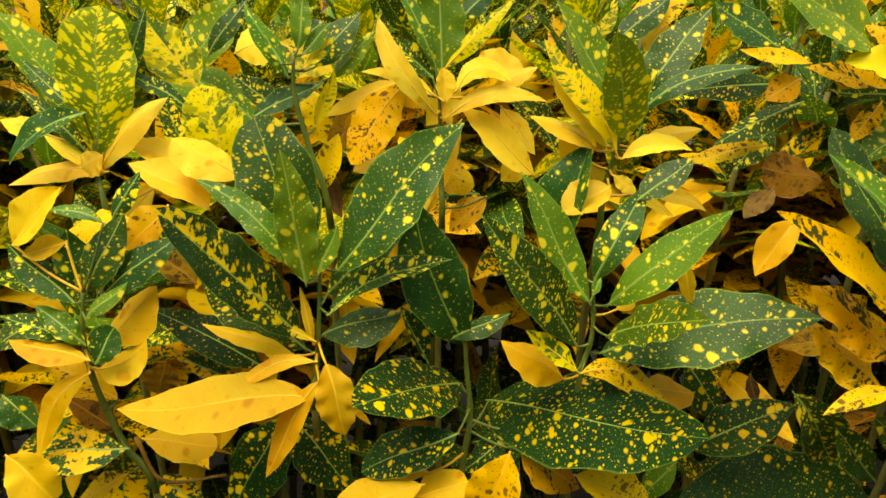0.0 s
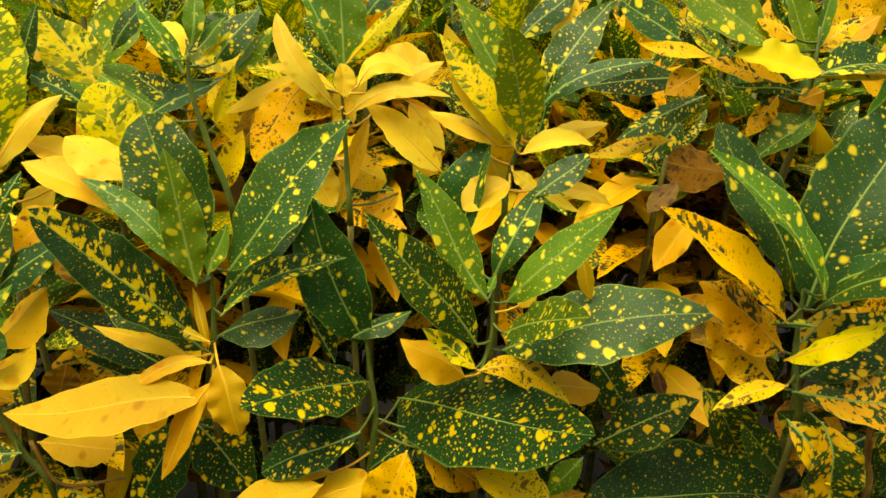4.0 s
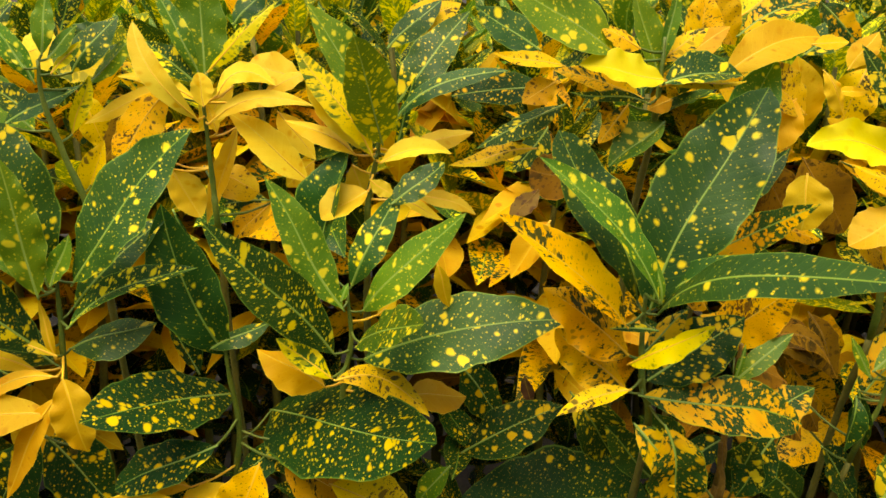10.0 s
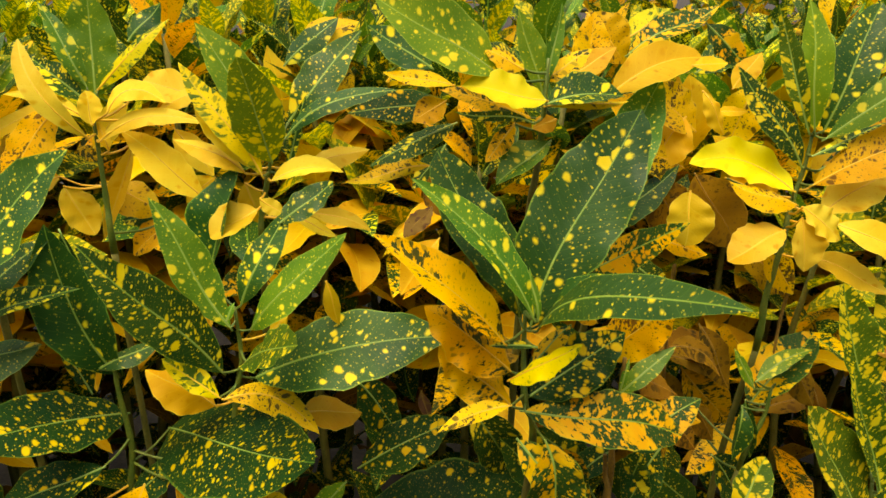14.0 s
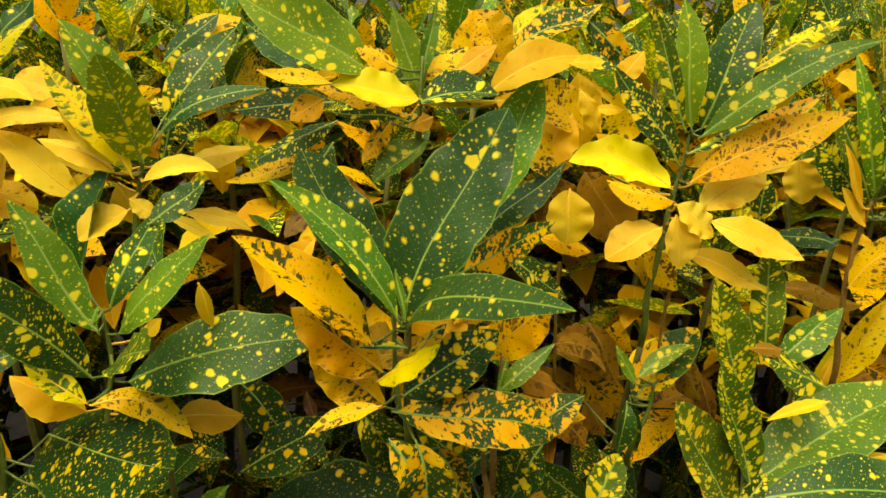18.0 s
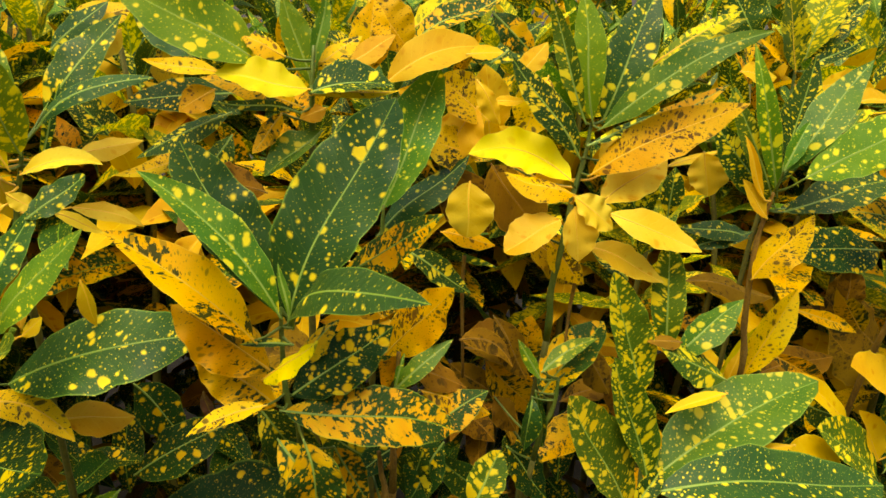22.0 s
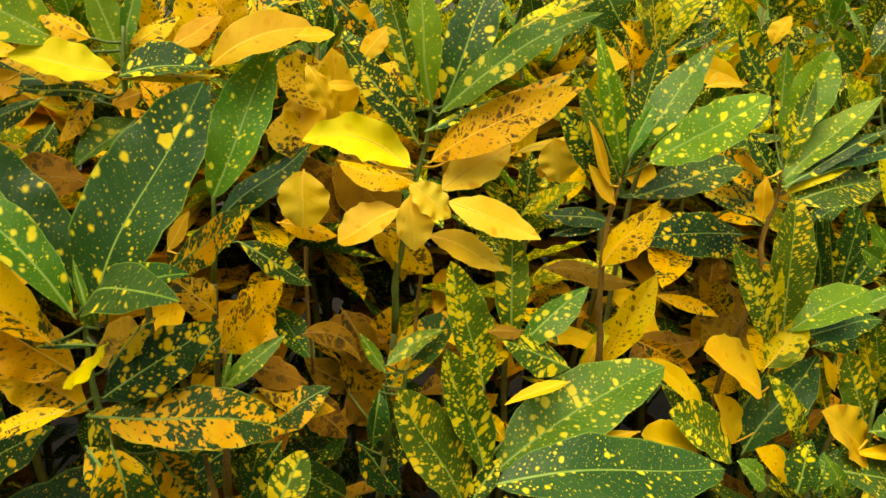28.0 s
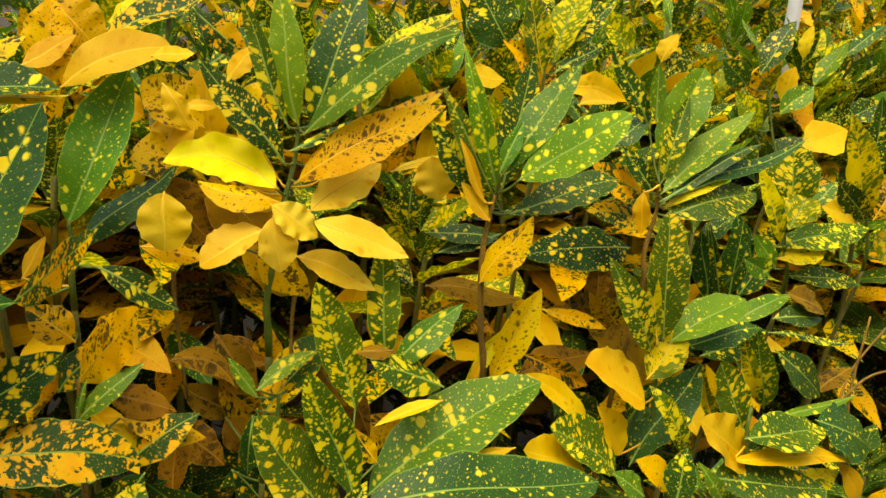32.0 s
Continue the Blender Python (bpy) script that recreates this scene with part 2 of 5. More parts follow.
GOLD, GOLD_2 = (0.80, 0.56, 0.008), (0.82, 0.68, 0.02)
PALE = (0.26, 0.42, 0.04)
LEMON, LEMON_2 = (0.84, 0.65, 0.015), (0.86, 0.73, 0.03)
LEAF = {
    "spotted": leaf_material("green_leaf_with_lemon_spots", (0.019, 0.074, 0.008), (0.038, 0.108, 0.010), LEMON, LEMON_2, 0.31, 0.0088, 1.3, PALE, clump=0.9, fine=0.58, rough=0.34, gloss=0.24),
    # Shade put into the colour: spotted green darkened, spots golder as on old leaves.
    "shade_green": leaf_material("old_gold_spotted_leaf_darkened_as_shade", (0.007, 0.038, 0.006), (0.014, 0.058, 0.006), (0.72, 0.47, 0.006), (0.78, 0.58, 0.012), 0.34, 0.0080, 1.4, (0.16, 0.28, 0.03), clump=0.9, fine=0.62, gloss=0.12),
    "flecked": leaf_material("green_leaf_thick_with_lemon_flecks", (0.015, 0.060, 0.006), (0.032, 0.090, 0.008), (0.84, 0.67, 0.012), LEMON_2, 0.49, 0.0056, 1.9, PALE, clump=0.9, fine=0.72),
    "lime": leaf_material("lime_leaf_streaked_with_gold", (0.23, 0.30, 0.008), (0.14, 0.215, 0.007), (0.86, 0.70, 0.015), (0.84, 0.66, 0.012), 0.84, 0.0052, 2.3, (0.36, 0.44, 0.04), clump=0.55, glow=0.38, fine=0.7),
    "young": leaf_material("fresh_green_leaf_with_few_spots", (0.058, 0.180, 0.010), (0.120, 0.255, 0.012), (0.74, 0.70, 0.04), LEMON_2, 0.34, 0.0078, 1.35, (0.32, 0.52, 0.07), clump=0.5, glow=0.34, rough=0.32, gloss=0.24),
    "yellow": leaf_material("plain_yellow_leaf", (0.78, 0.43, 0.008), (0.82, 0.55, 0.020), (0.62, 0.28, 0.004), (0.74, 0.38, 0.004), 0.26, 0.0130, 1.5, (0.90, 0.66, 0.03), rough=0.46, glow=0.34, edge=(0.90, 0.70, 0.05), fine=0.3, veins=0.25),
    # Yellow leaf paled in colour to carry the sheen on the upper whorls.
    "lit_yellow": leaf_material("yellow_leaf_paled_as_sheen", (0.84, 0.54, 0.018), (0.87, 0.66, 0.050), (0.76, 0.42, 0.010), (0.80, 0.48, 0.012), 0.22, 0.0120, 1.5, (0.92, 0.74, 0.08), rough=0.42, glow=0.34, edge=(0.92, 0.76, 0.10), fine=0.3, veins=0.22),
    # Yellow leaf whose colour holds the sun falling on upturned blades.
    "bright": leaf_material("yellow_leaf_coloured_as_sunlit", (0.84, 0.66, 0.008), (0.88, 0.76, 0.02), (0.80, 0.58, 0.006), (0.82, 0.60, 0.01), 0.2, 0.0120, 1.5, (0.90, 0.78, 0.05), rough=0.46, glow=0.34, fine=0.3, veins=0.15),
    "speckled": leaf_material("orange_yellow_leaf_with_dark_specks", (0.80, 0.40, 0.003), (0.82, 0.50, 0.005), (0.030, 0.055, 0.006), (0.060, 0.060, 0.006), 0.56, 0.0044, 2.0, (0.74, 0.46, 0.02), rough=0.44, glow=0.30, clump=0.75, edge=(0.82, 0.52, 0.04), fine=0.6, blotch=(0.592, 300.0, 0.5)),
    "mottled": leaf_material("green_leaf_broken_by_orange_patches", (0.014, 0.056, 0.006), (0.028, 0.080, 0.007), (0.80, 0.42, 0.004), (0.80, 0.50, 0.006), 0.7, 0.0070, 1.5, PALE, clump=0.8, fine=0.75, blotch=(0.555, 240.0, 0.9)),
    "banded": leaf_material("green_leaf_with_gold_along_its_midrib", (0.010, 0.046, 0.006), (0.022, 0.070, 0.007), (0.82, 0.58, 0.006), (0.82, 0.66, 0.015), 0.40, 0.0070, 1.6, PALE, clump=0.6, fine=0.7, blotch=(0.60, 240.0, 0.9), core=1.1),
    "streaked": leaf_material("light_green_leaf_dense_with_lemon_streaks", (0.045, 0.115, 0.006), (0.095, 0.175, 0.008), LEMON, LEMON_2, 0.58, 0.0054, 2.2, (0.30, 0.44, 0.04), clump=0.8, fine=0.75, glow=0.30),
    # Fading orange leaves, their colour darkened to stand for shade inside the hedge.
    "shade_fading": leaf_material("fading_orange_leaf_darkened_as_shade", (0.20, 0.100, 0.005), (0.30, 0.160, 0.007), (0.05, 0.036, 0.006), (0.14, 0.07, 0.008), 0.5, 0.0060, 1.6, (0.50, 0.26, 0.02), rough=0.6, glow=0.14, clump=0.8, fine=0.6, blotch=(0.63, 260.0, 0.7), gloss=0.1),
    "golden": leaf_material("bright_yellow_leaf_with_green_streaks", (0.80, 0.64, 0.008), (0.72, 0.60, 0.010), (0.06, 0.13, 0.008), (0.16, 0.22, 0.008), 0.60, 0.0056, 1.9, (0.60, 0.58, 0.03), glow=0.36, clump=0.8, fine=0.6, blotch=(0.58, 250.0, 0.6)),
    "sparse": leaf_material("dark_green_leaf_with_scattered_spots", (0.016, 0.067, 0.008), (0.033, 0.102, 0.010), LEMON, LEMON_2, 0.25, 0.0115, 1.25, PALE, clump=0.9, fine=0.45, rough=0.34, gloss=0.24),
    "fresh": leaf_material("bright_green_leaf_with_yellow_spots", (0.095, 0.215, 0.008), (0.165, 0.295, 0.010), (0.76, 0.70, 0.03), GOLD_2, 0.37, 0.0072, 1.5, (0.34, 0.48, 0.06), clump=0.7, glow=0.36, rough=0.34, gloss=0.24),
    "dotted": leaf_material("orange_yellow_leaf_with_a_few_dark_dots", (0.80, 0.45, 0.004), (0.82, 0.55, 0.006), (0.060, 0.055, 0.006), (0.16, 0.08, 0.006), 0.34, 0.0052, 1.6, (0.80, 0.50, 0.02), rough=0.44, glow=0.30, clump=0.8, edge=(0.84, 0.56, 0.04), fine=0.6, blotch=(0.70, 420.0, 0.9)),
    "withered": leaf_material("withered_brown_leaf", (0.16, 0.088, 0.022), (0.22, 0.125, 0.035), (0.10, 0.05, 0.025), (0.14, 0.06, 0.03), 0.5, 0.0100, 1.4, (0.20, 0.115, 0.035), rough=0.8, glow=0.1, gloss=0.06),
}


def plain_material(name, a, b, scale, rough, lift=0.3, stretch=(1, 1, 1)):
    mat, node, calc, blend, step = graph(name)
    where = node("ShaderNodeMapping", {"Vector": node("ShaderNodeTexCoord").outputs["Object"], "Scale": stretch}).outputs[0]
    big = node("ShaderNodeTexNoise", {"Vector": where, "Scale": scale, "Detail": 5.0}).outputs["Fac"]
    small = node("ShaderNodeTexNoise", {"Vector": where, "Scale": scale * 9, "Detail": 3.0}).outputs["Fac"]
    mix = calc("MULTIPLY_ADD", small, 0.4, calc("MULTIPLY", big, 0.6))
    bump = node("ShaderNodeBump", {"Strength": lift, "Distance": 0.003, "Height": mix}).outputs[0]
    skin = node("ShaderNodeBsdfPrincipled", {"Base Color": blend(step(mix, 0.35, 0.65), a, b), "Roughness": rough, "Normal": bump})
    node("ShaderNodeOutputMaterial", {"Surface": skin.outputs[0]})
    return mat


GREEN_STEM = plain_material("green_stem", (0.065, 0.125, 0.010), (0.150, 0.190, 0.016), 60, 0.55)
BARK = plain_material("brown_bark", (0.15, 0.082, 0.006), (0.34, 0.190, 0.015), 90, 0.8, 0.8, (1, 1, 0.4))
OLIVE_BARK = plain_material("olive_bark", (0.085, 0.095, 0.010), (0.19, 0.165, 0.022), 80, 0.7, 0.6, (1, 1, 0.4))
RIB = plain_material("pale_green_midrib", (0.20, 0.33, 0.05), (0.28, 0.38, 0.07), 80, 0.45)
RIB_YELLOW = plain_material("yellow_midrib", (0.84, 0.52, 0.03), (0.82, 0.46, 0.02), 80, 0.45)
SOIL = plain_material("dark_soil", (0.022, 0.015, 0.007), (0.048, 0.033, 0.015), 14, 0.95, 0.9)
PLASTER = plain_material("weathered_plaster", (0.30, 0.27, 0.22), (0.38, 0.35, 0.30), 3, 0.9)
WHITE_PAINT = plain_material("white_paint", (0.80, 0.80, 0.80), (0.72, 0.72, 0.71), 12, 0.4)


# ---- leaves and shoots ----
def part(name, data, material, parent, label=""):
    ob = new(name, data)
    if not data.materials:
        data.materials.append(material)
    ob.parent = parent
    if label:
        tagged(ob, label)
    return ob


def tube(points, radii, sides=7):
    """A tapered round stem through points, as a mesh; rings are knotted a little at the points."""
    verts, faces = [], []
    points = [Vector(p) for p in points]
    for i, (p, r) in enumerate(zip(points, radii)):
        way = (points[min(i + 1, len(points) - 1)] - points[max(i - 1, 0)]).normalized()
        a = way.cross(Vector((0.31, 0.95, 0.1))).normalized()
        b = way.cross(a)
        for k in range(sides):
            turn = 2 * math.pi * k / sides
            verts.append(p + (a * math.cos(turn) + b * math.sin(turn)) * r)
    for i in range(len(points) - 1):
        for k in range(sides):
            m = (k + 1) % sides
            faces.append((i * sides + k, i * sides + m, (i + 1) * sides + m, (i + 1) * sides + k))
    faces += [tuple(range(sides))[::-1], tuple(range(len(verts) - sides, len(verts)))]
    data = bpy.data.meshes.new("stem")
    data.from_pydata(verts, [], faces)
    data.polygons.foreach_set("use_smooth", [True] * len(faces))
    return data


def smooth_line(points, steps):
    """A line through points with rounded bends."""
    pts = [Vector(p) for p in points]
    pts = [pts[0] * 2 - pts[1], *pts, pts[-1] * 2 - pts[-2]]
    line = []
    for i in range(1, len(pts) - 2):
        p0, p1, p2, p3 = pts[i - 1:i + 3]
        for s in range(steps):
            t = s / steps
            line.append(0.5 * (2 * p1 + (p2 - p0) * t + (2 * p0 - 5 * p1 + 4 * p2 - p3) * t * t + (3 * p1 - p0 - 3 * p2 + p3) * t ** 3))
    return line + [pts[-2]]


FORMS = {"": (0.45, 0.82, 0.92), "round": (0.58, 0.85, 0.46), "long": (0.45, 0.78, 0.86), "oval": (0.50, 0.68, 0.60), "wavy": (0.46, 0.78, 0.80), "curl": (0.48, 0.75, 0.70)}


def leaf_meshes(length, width, side, arch, folds, wave, twist, rnd, rows=15, cols=8, rib_too=True, form=""):
    """A leaf that lies along +x with its face up +z: two halves that rise from the midrib by their own angles, a wavy margin, and the raised midrib with its stalk."""
    phase, freq, lean = rnd.uniform(0, 6.3), rnd.uniform(2.2, 4.2), rnd.uniform(-0.05, 0.05)
    widest, swell, taper = FORMS[form]
    snake, dip = rnd.uniform(-0.018, 0.018), rnd.uniform(-0.012, 0.035)
    widest += rnd.uniform(-0.04, 0.04)
    if form == "wavy":
        wave, freq, rows = wave + 0.035, freq * 1.1, 26
    elif form == "curl":
        arch += 0.12

    def spine(v):
        bow = 4 * v * (1 - v)
        sway = math.sin(2 * math.pi * v)
        return Vector((length * v, length * (side * bow + snake * sway), length * (arch * bow + dip * sway)))

    def reach(v):
        x = v / widest if v < widest else (1 - v) / (1 - widest)
        return width / 2 * max(0.0, math.sin(math.pi / 2 * x)) ** (swell if v < widest else taper)

    verts, faces, metres, shape = [], [], [], []
    for i in range(rows + 1):
        v = i / rows
        c = spine(v)
        d = (spine(min(1, v + 0.02)) - spine(max(0, v - 0.02))).normalized()
        across = Vector((0, 0, 1)).cross(d).normalized()
        up = d.cross(across)
        spin = twist * (v - 0.4)
        a, u = across * math.cos(spin) + up * math.sin(spin), up * math.cos(spin) - across * math.sin(spin)
        ends = min(1, 6 * v * (1 - v))
        for k in range(cols + 1):
            s = 2 * k / cols - 1
            w = reach(v) * (1 + lean * s + 0.035 * math.sin(phase * 2 + freq * 9 * v + s) + 0.012 * math.sin(phase + 47 * v * (1 + 0.1 * lean) + 2.2 * s))
            rise = folds[0] if s > 0 else folds[1]
            ripple = wave * width * s * s * math.sin(phase + freq * 6.3 * v + (1.9 if s > 0 else 0)) * ends
            pucker = 0.012 * width * math.sin(26 * v + 5 * abs(s) + phase) * abs(s) * ends
            verts.append(c + a * (w * s * math.cos(rise)) + u * (w * abs(s) * math.sin(rise) * (1.12 - 0.24 * abs(s)) + ripple + pucker))
            metres.append((w * s, v * length))
            shape.append((0.5 + s / 2, v))
    n = cols + 1
    for i in range(rows):
        for k in range(cols):
            faces.append((i * n + k, (i + 1) * n + k, (i + 1) * n + k + 1, i * n + k + 1))
    blade = bpy.data.meshes.new("leaf")
    blade.from_pydata(verts, [], faces)
    blade.polygons.foreach_set("use_smooth", [True] * len(faces))
    for name, values in (("metres", metres), ("shape", shape)):
        layer = blade.uv_layers.new(name=name)
        flat = [values[loop.vertex_index] for loop in blade.loops]
        layer.data.foreach_set("uv", [x for uv in flat for x in uv])
    rib = None
    if rib_too:
        line = [Vector((-0.025 * length, 0, -0.006 * length))] + [spine(v / 10) - Vector((0, 0, 0.0002)) for v in range(0, 10)]
        rib = tube(line, [0.0008] + [0.00078 - 0.00056 * v / 9 for v in range(10)], 5)
    return blade, rib


STEMS = {}


def shoot(label, line, woody=False):
    """A plant whose stem runs from its tip through the points of line and on down to the soil."""
    tip, low = Vector(line[0]), Vector(line[-1])
    foot = Vector((low.x + 0.02, max(low.y + 0.10, 0.56), 0))
    plant = tagged(new("croton"), label, "croton plant", "croton plants of the hedge")
    plant.location = foot
    away = Vector((low.x, low.y + 0.03, low.z - 0.18))
    points = smooth_line([*line, away, foot], 5)
    STEMS[plant.name] = points[:5 * len(line)]
    k = len(points) - 1
    top = 5 * (len(line) - 1)
    radii = [(0.0013 if woody else 0.0012) + 0.0006 * min(1, i / 14) + 0.0012 * i / k for i in range(k + 1)]
    radii = [r * (1.16 if i % 3 == 0 else 1.0) for i, r in enumerate(radii)]
    points = [p - foot for p in points]
    part("stem", tube(points[:top + 1], radii[:top + 1], 8), BARK if woody else GREEN_STEM, plant)
    part("stem", tube(points[top:], radii[top:], 8), BARK if woody else OLIVE_BARK, plant, "woody lower stem")
    return plant


def twig(plant, line):
    points = [p - plant.location for p in smooth_line(line, 5)]
    part("twig", tube(points, [0.0017 - 0.0006 * i / len(points) for i in range(len(points))], 6), BARK, plant, "thin brown side twig")


luck = random.Random(5)
LEAF_WORD = {"spotted": "dark green leaf with gold spots", "flecked": "green leaf thickly flecked with gold", "lime": "lime leaf streaked with gold", "young": "fresh green leaf with few spots", "yellow": "plain yellow leaf", "speckled": "orange leaf with dark specks", "mottled": "green leaf with orange patches", "lit_yellow": "yellow leaf paled as if by sheen", "bright": "yellow leaf with a frilled margin, coloured as if sunlit", "streaked": "light green leaf dense with lemon streaks", "shade_fading": "fading orange leaf darkened as if in shade", "banded": "green leaf with gold along its midrib", "withered": "withered brown leaf", "dotted": "orange-yellow leaf with a few dark dots", "shade_green": "old green leaf with gold spots, darkened as if in shade", "sparse": "dark green leaf with a few scattered gold spots", "fresh": "bright green leaf with yellow spots", "golden": "bright yellow leaf with green streaks"}


def leaf(plant, kind, base, turn, rise, roll, length, width, side=0.0, form="", folds=None, arch=None):
    """One leaf of a plant: base in the world, compass turn and rise of its length in degrees, roll of its face away from up, sideways
    bow, and the degrees by which its two halves are folded up from the midrib."""
    lift = luck.uniform(-0.02, 0.10) if arch is None else arch
    if folds is None:
        folds = (luck.uniform(-6, 32), luck.uniform(-6, 32))
    turned_up = [radians(f) for f in folds]
    blade, rib = leaf_meshes(length, width, -side, lift, turned_up, luck.uniform(0.015, 0.05), luck.uniform(-0.3, 0.3), luck, rows=20, form=form)
    ob = part("leaf", blade, LEAF[kind], plant, LEAF_WORD[kind])
    way = Matrix.Rotation(radians(turn), 4, "Z") @ Matrix.Rotation(radians(-rise), 4, "Y") @ Matrix.Rotation(radians(-roll), 4, "X")
    ob.matrix_basis = Matrix.Translation(Vector(base) - plant.location) @ way
    part("midrib", rib, RIB_YELLOW if kind in ("yellow", "lit_yellow", "bright", "speckled", "golden", "dotted") else BARK if kind in ("shade_fading", "withered") else RIB, ob)
    # a stalk from the stem to the blade, where the stem is near
    base = Vector(base)
    near = min(STEMS[plant.name], key=lambda p: (p - base).length + (0.03 if p.z > base.z + 0.005 else 0))
    if 0.004 < (near - base).length < 0.055:
        bend = (near + base) / 2 - Vector((0, 0, 0.06 * (near - base).length))
        turned = ob.matrix_basis.inverted()
        stalk = [turned @ (p - plant.location) for p in smooth_line([near, bend, base], 4)]
        part("petiole", tube(stalk, [0.00105 - 0.0003 * i / len(stalk) for i in range(len(stalk))], 6), RIB_YELLOW if kind in ("yellow", "lit_yellow") else GREEN_STEM, ob)
    return ob


# ---- ground ----
def ground_sheet():
    bm = bmesh.new()
    xs = [-400, -40, -6] + [-3 + 0.25 * i for i in range(33)] + [9, 40, 400]
    ys = [-400, -40, -6] + [-2 + 0.25 * i for i in range(29)] + [9, 40, 400]
    grid = [[bm.verts.new((x, y, 0.02 * noise.noise((x * 2, y * 2, 0)) if abs(x) < 6 and abs(y) < 6 else 0)) for x in xs] for y in ys]
    for j in range(len(ys) - 1):
        for i in range(len(xs) - 1):
            bm.faces.new((grid[j][i], grid[j][i + 1], grid[j + 1][i + 1], grid[j + 1][i]))
    data = bpy.data.meshes.new("ground")
    bm.to_mesh(data)
    bm.free()
    data.materials.append(SOIL)
    return tagged(new("ground", data), "dark bare soil under the hedge", "ground", kind="structure")


ground_sheet()


def post(x, y, height, wide):
    """A thin white stake: a round shaft with a rounded cap."""
    thing = tagged(new("post"), "thin white painted post standing within the hedge", "post")
    thing.location = (x, y, 0)
    part("shaft", tube([(0, 0, height * i / 6) for i in range(7)], [wide / 2] * 7, 20), WHITE_PAINT, thing)
    part("cap", tube([(0, 0, height - 0.01 + 0.006 * i) for i in range(4)], [wide * k for k in (0.56, 0.56, 0.5, 0.3)], 20), WHITE_PAINT, thing)


post(1.505, 0.985, 1.7, 0.024)


def light_block_wall(name, x0, x1, y0, y1, height):
    bm = bmesh.new()
    bmesh.ops.create_cube(bm, size=1, matrix=Matrix.Translation(((x0 + x1) / 2, (y0 + y1) / 2, height / 2)) @ Matrix.Diagonal((x1 - x0, y1 - y0, height, 1)))
    bmesh.ops.bevel(bm, geom=bm.edges[:], offset=0.015, segments=2, affect="EDGES")
    data = bpy.data.meshes.new(name)
    bm.to_mesh(data)
    bm.free()
    data.materials.append(PLASTER)
    return tagged(new(name, data), "added unseen wall that blocks low light from the hedge", "wall", kind="structure")


# Unseen wall, added to cut the low sky light on the hedge face.
light_block_wall("wall_south", -4, 6, -2.0, -1.8, 2.7)

# ---- the croton plants along the front of the hedge ----

plant = shoot("spotted croton shoot with green leaves over a yellow whorl", [(-0.081, 0.478, 0.925), (-0.083, 0.478, 0.888), (-0.087, 0.478, 0.845), (-0.089, 0.478, 0.817)])
leaf(plant, "spotted", (-0.069, 0.473, 0.924), 0, 50, -64, 0.129, 0.050, -0.01, "", (-4, 22))
leaf(plant, "spotted", (-0.093, 0.493, 0.915), 141, 68, 33, 0.112, 0.055, 0.00, "round", (4, 16))
leaf(plant, "fresh", (-0.089, 0.466, 0.918), 143, 79, 37, 0.089, 0.028, 0.00, "wavy", (16, 15))
leaf(plant, "young", (-0.087, 0.473, 0.918), 168, 41, 46, 0.099, 0.020, 0.04, "wavy", (4, -4))
leaf(plant, "banded", (-0.096, 0.473, 0.877), -148, 51, 71, 0.134, 0.046, 0.00, "oval", (27, -4))
leaf(plant, "flecked", (-0.094, 0.486, 0.860), 171, 37, 43, 0.092, 0.044, 0.00, "", (4, -45))
leaf(plant, "golden", (-0.085, 0.468, 0.875), 174, 25, 43, 0.044, 0.008, 0.00, "", (4, -17))
leaf(plant, "flecked", (-0.075, 0.470, 0.894), 6, 23, -48, 0.091, 0.026, -0.07, "", (-4, 49))
leaf(plant, "spotted", (-0.079, 0.493, 0.898), 11, 42, -53, 0.089, 0.027, 0.00, "", (-4, 4))
leaf(plant, "spotted", (-0.083, 0.488, 0.870), 3, 15, -46, 0.060, 0.039, 0.00, "", (-45, 4))
leaf(plant, "yellow", (-0.087, 0.472, 0.871), 135, 73, 29, 0.041, 0.007, 0.00, "long", (4, 12))
leaf(plant, "young", (-0.081, 0.468, 0.924), 29, 65, -52, 0.035, 0.014, 0.00, "", (23, 4))
leaf(plant, "yellow", (-0.088, 0.453, 0.841), -175, 0, 40, 0.125, 0.041, -0.01, "long", (9, -4), 0.02)
leaf(plant, "yellow", (-0.085, 0.463, 0.862), -169, -17, 43, 0.057, 0.012, 0.13, "", (4, -4))
leaf(plant, "yellow", (-0.100, 0.473, 0.862), 176, 20, 42, 0.067, 0.017, 0.00, "", (4, -45))
leaf(plant, "yellow", (-0.082, 0.453, 0.853), -165, -60, 56, 0.079, 0.018, 0.03, "long", (4, -4))
leaf(plant, "yellow", (-0.077, 0.453, 0.866), -41, -72, -33, 0.051, 0.028, 0.00, "wavy", (14, 4))
leaf(plant, "yellow", (-0.210, 0.473, 0.798), -1, -8, -37, 0.052, 0.031, 0.00, "round", (-22, 4))
leaf(plant, "shade_fading", (-0.212, 0.518, 0.808), 33, 71, -60, 0.026, 0.028, 0.00, "wavy", (22, 4))
leaf(plant, "shade_green", (-0.112, 0.483, 0.808), -166, -61, 57, 0.086, 0.048, 0.00, "", (4, -19))
leaf(plant, "shade_green", (-0.106, 0.483, 0.805), -13, -52, -41, 0.070, 0.046, 0.00, "", (-16, 4))
leaf(plant, "shade_green", (-0.133, 0.528, 0.823), 174, 29, 41, 0.099, 0.035, 0.00, "", (22, -4))
leaf(plant, "mottled", (-0.148, 0.528, 0.803), 174, 32, 39, 0.069, 0.018, 0.00, "", (17, -4))
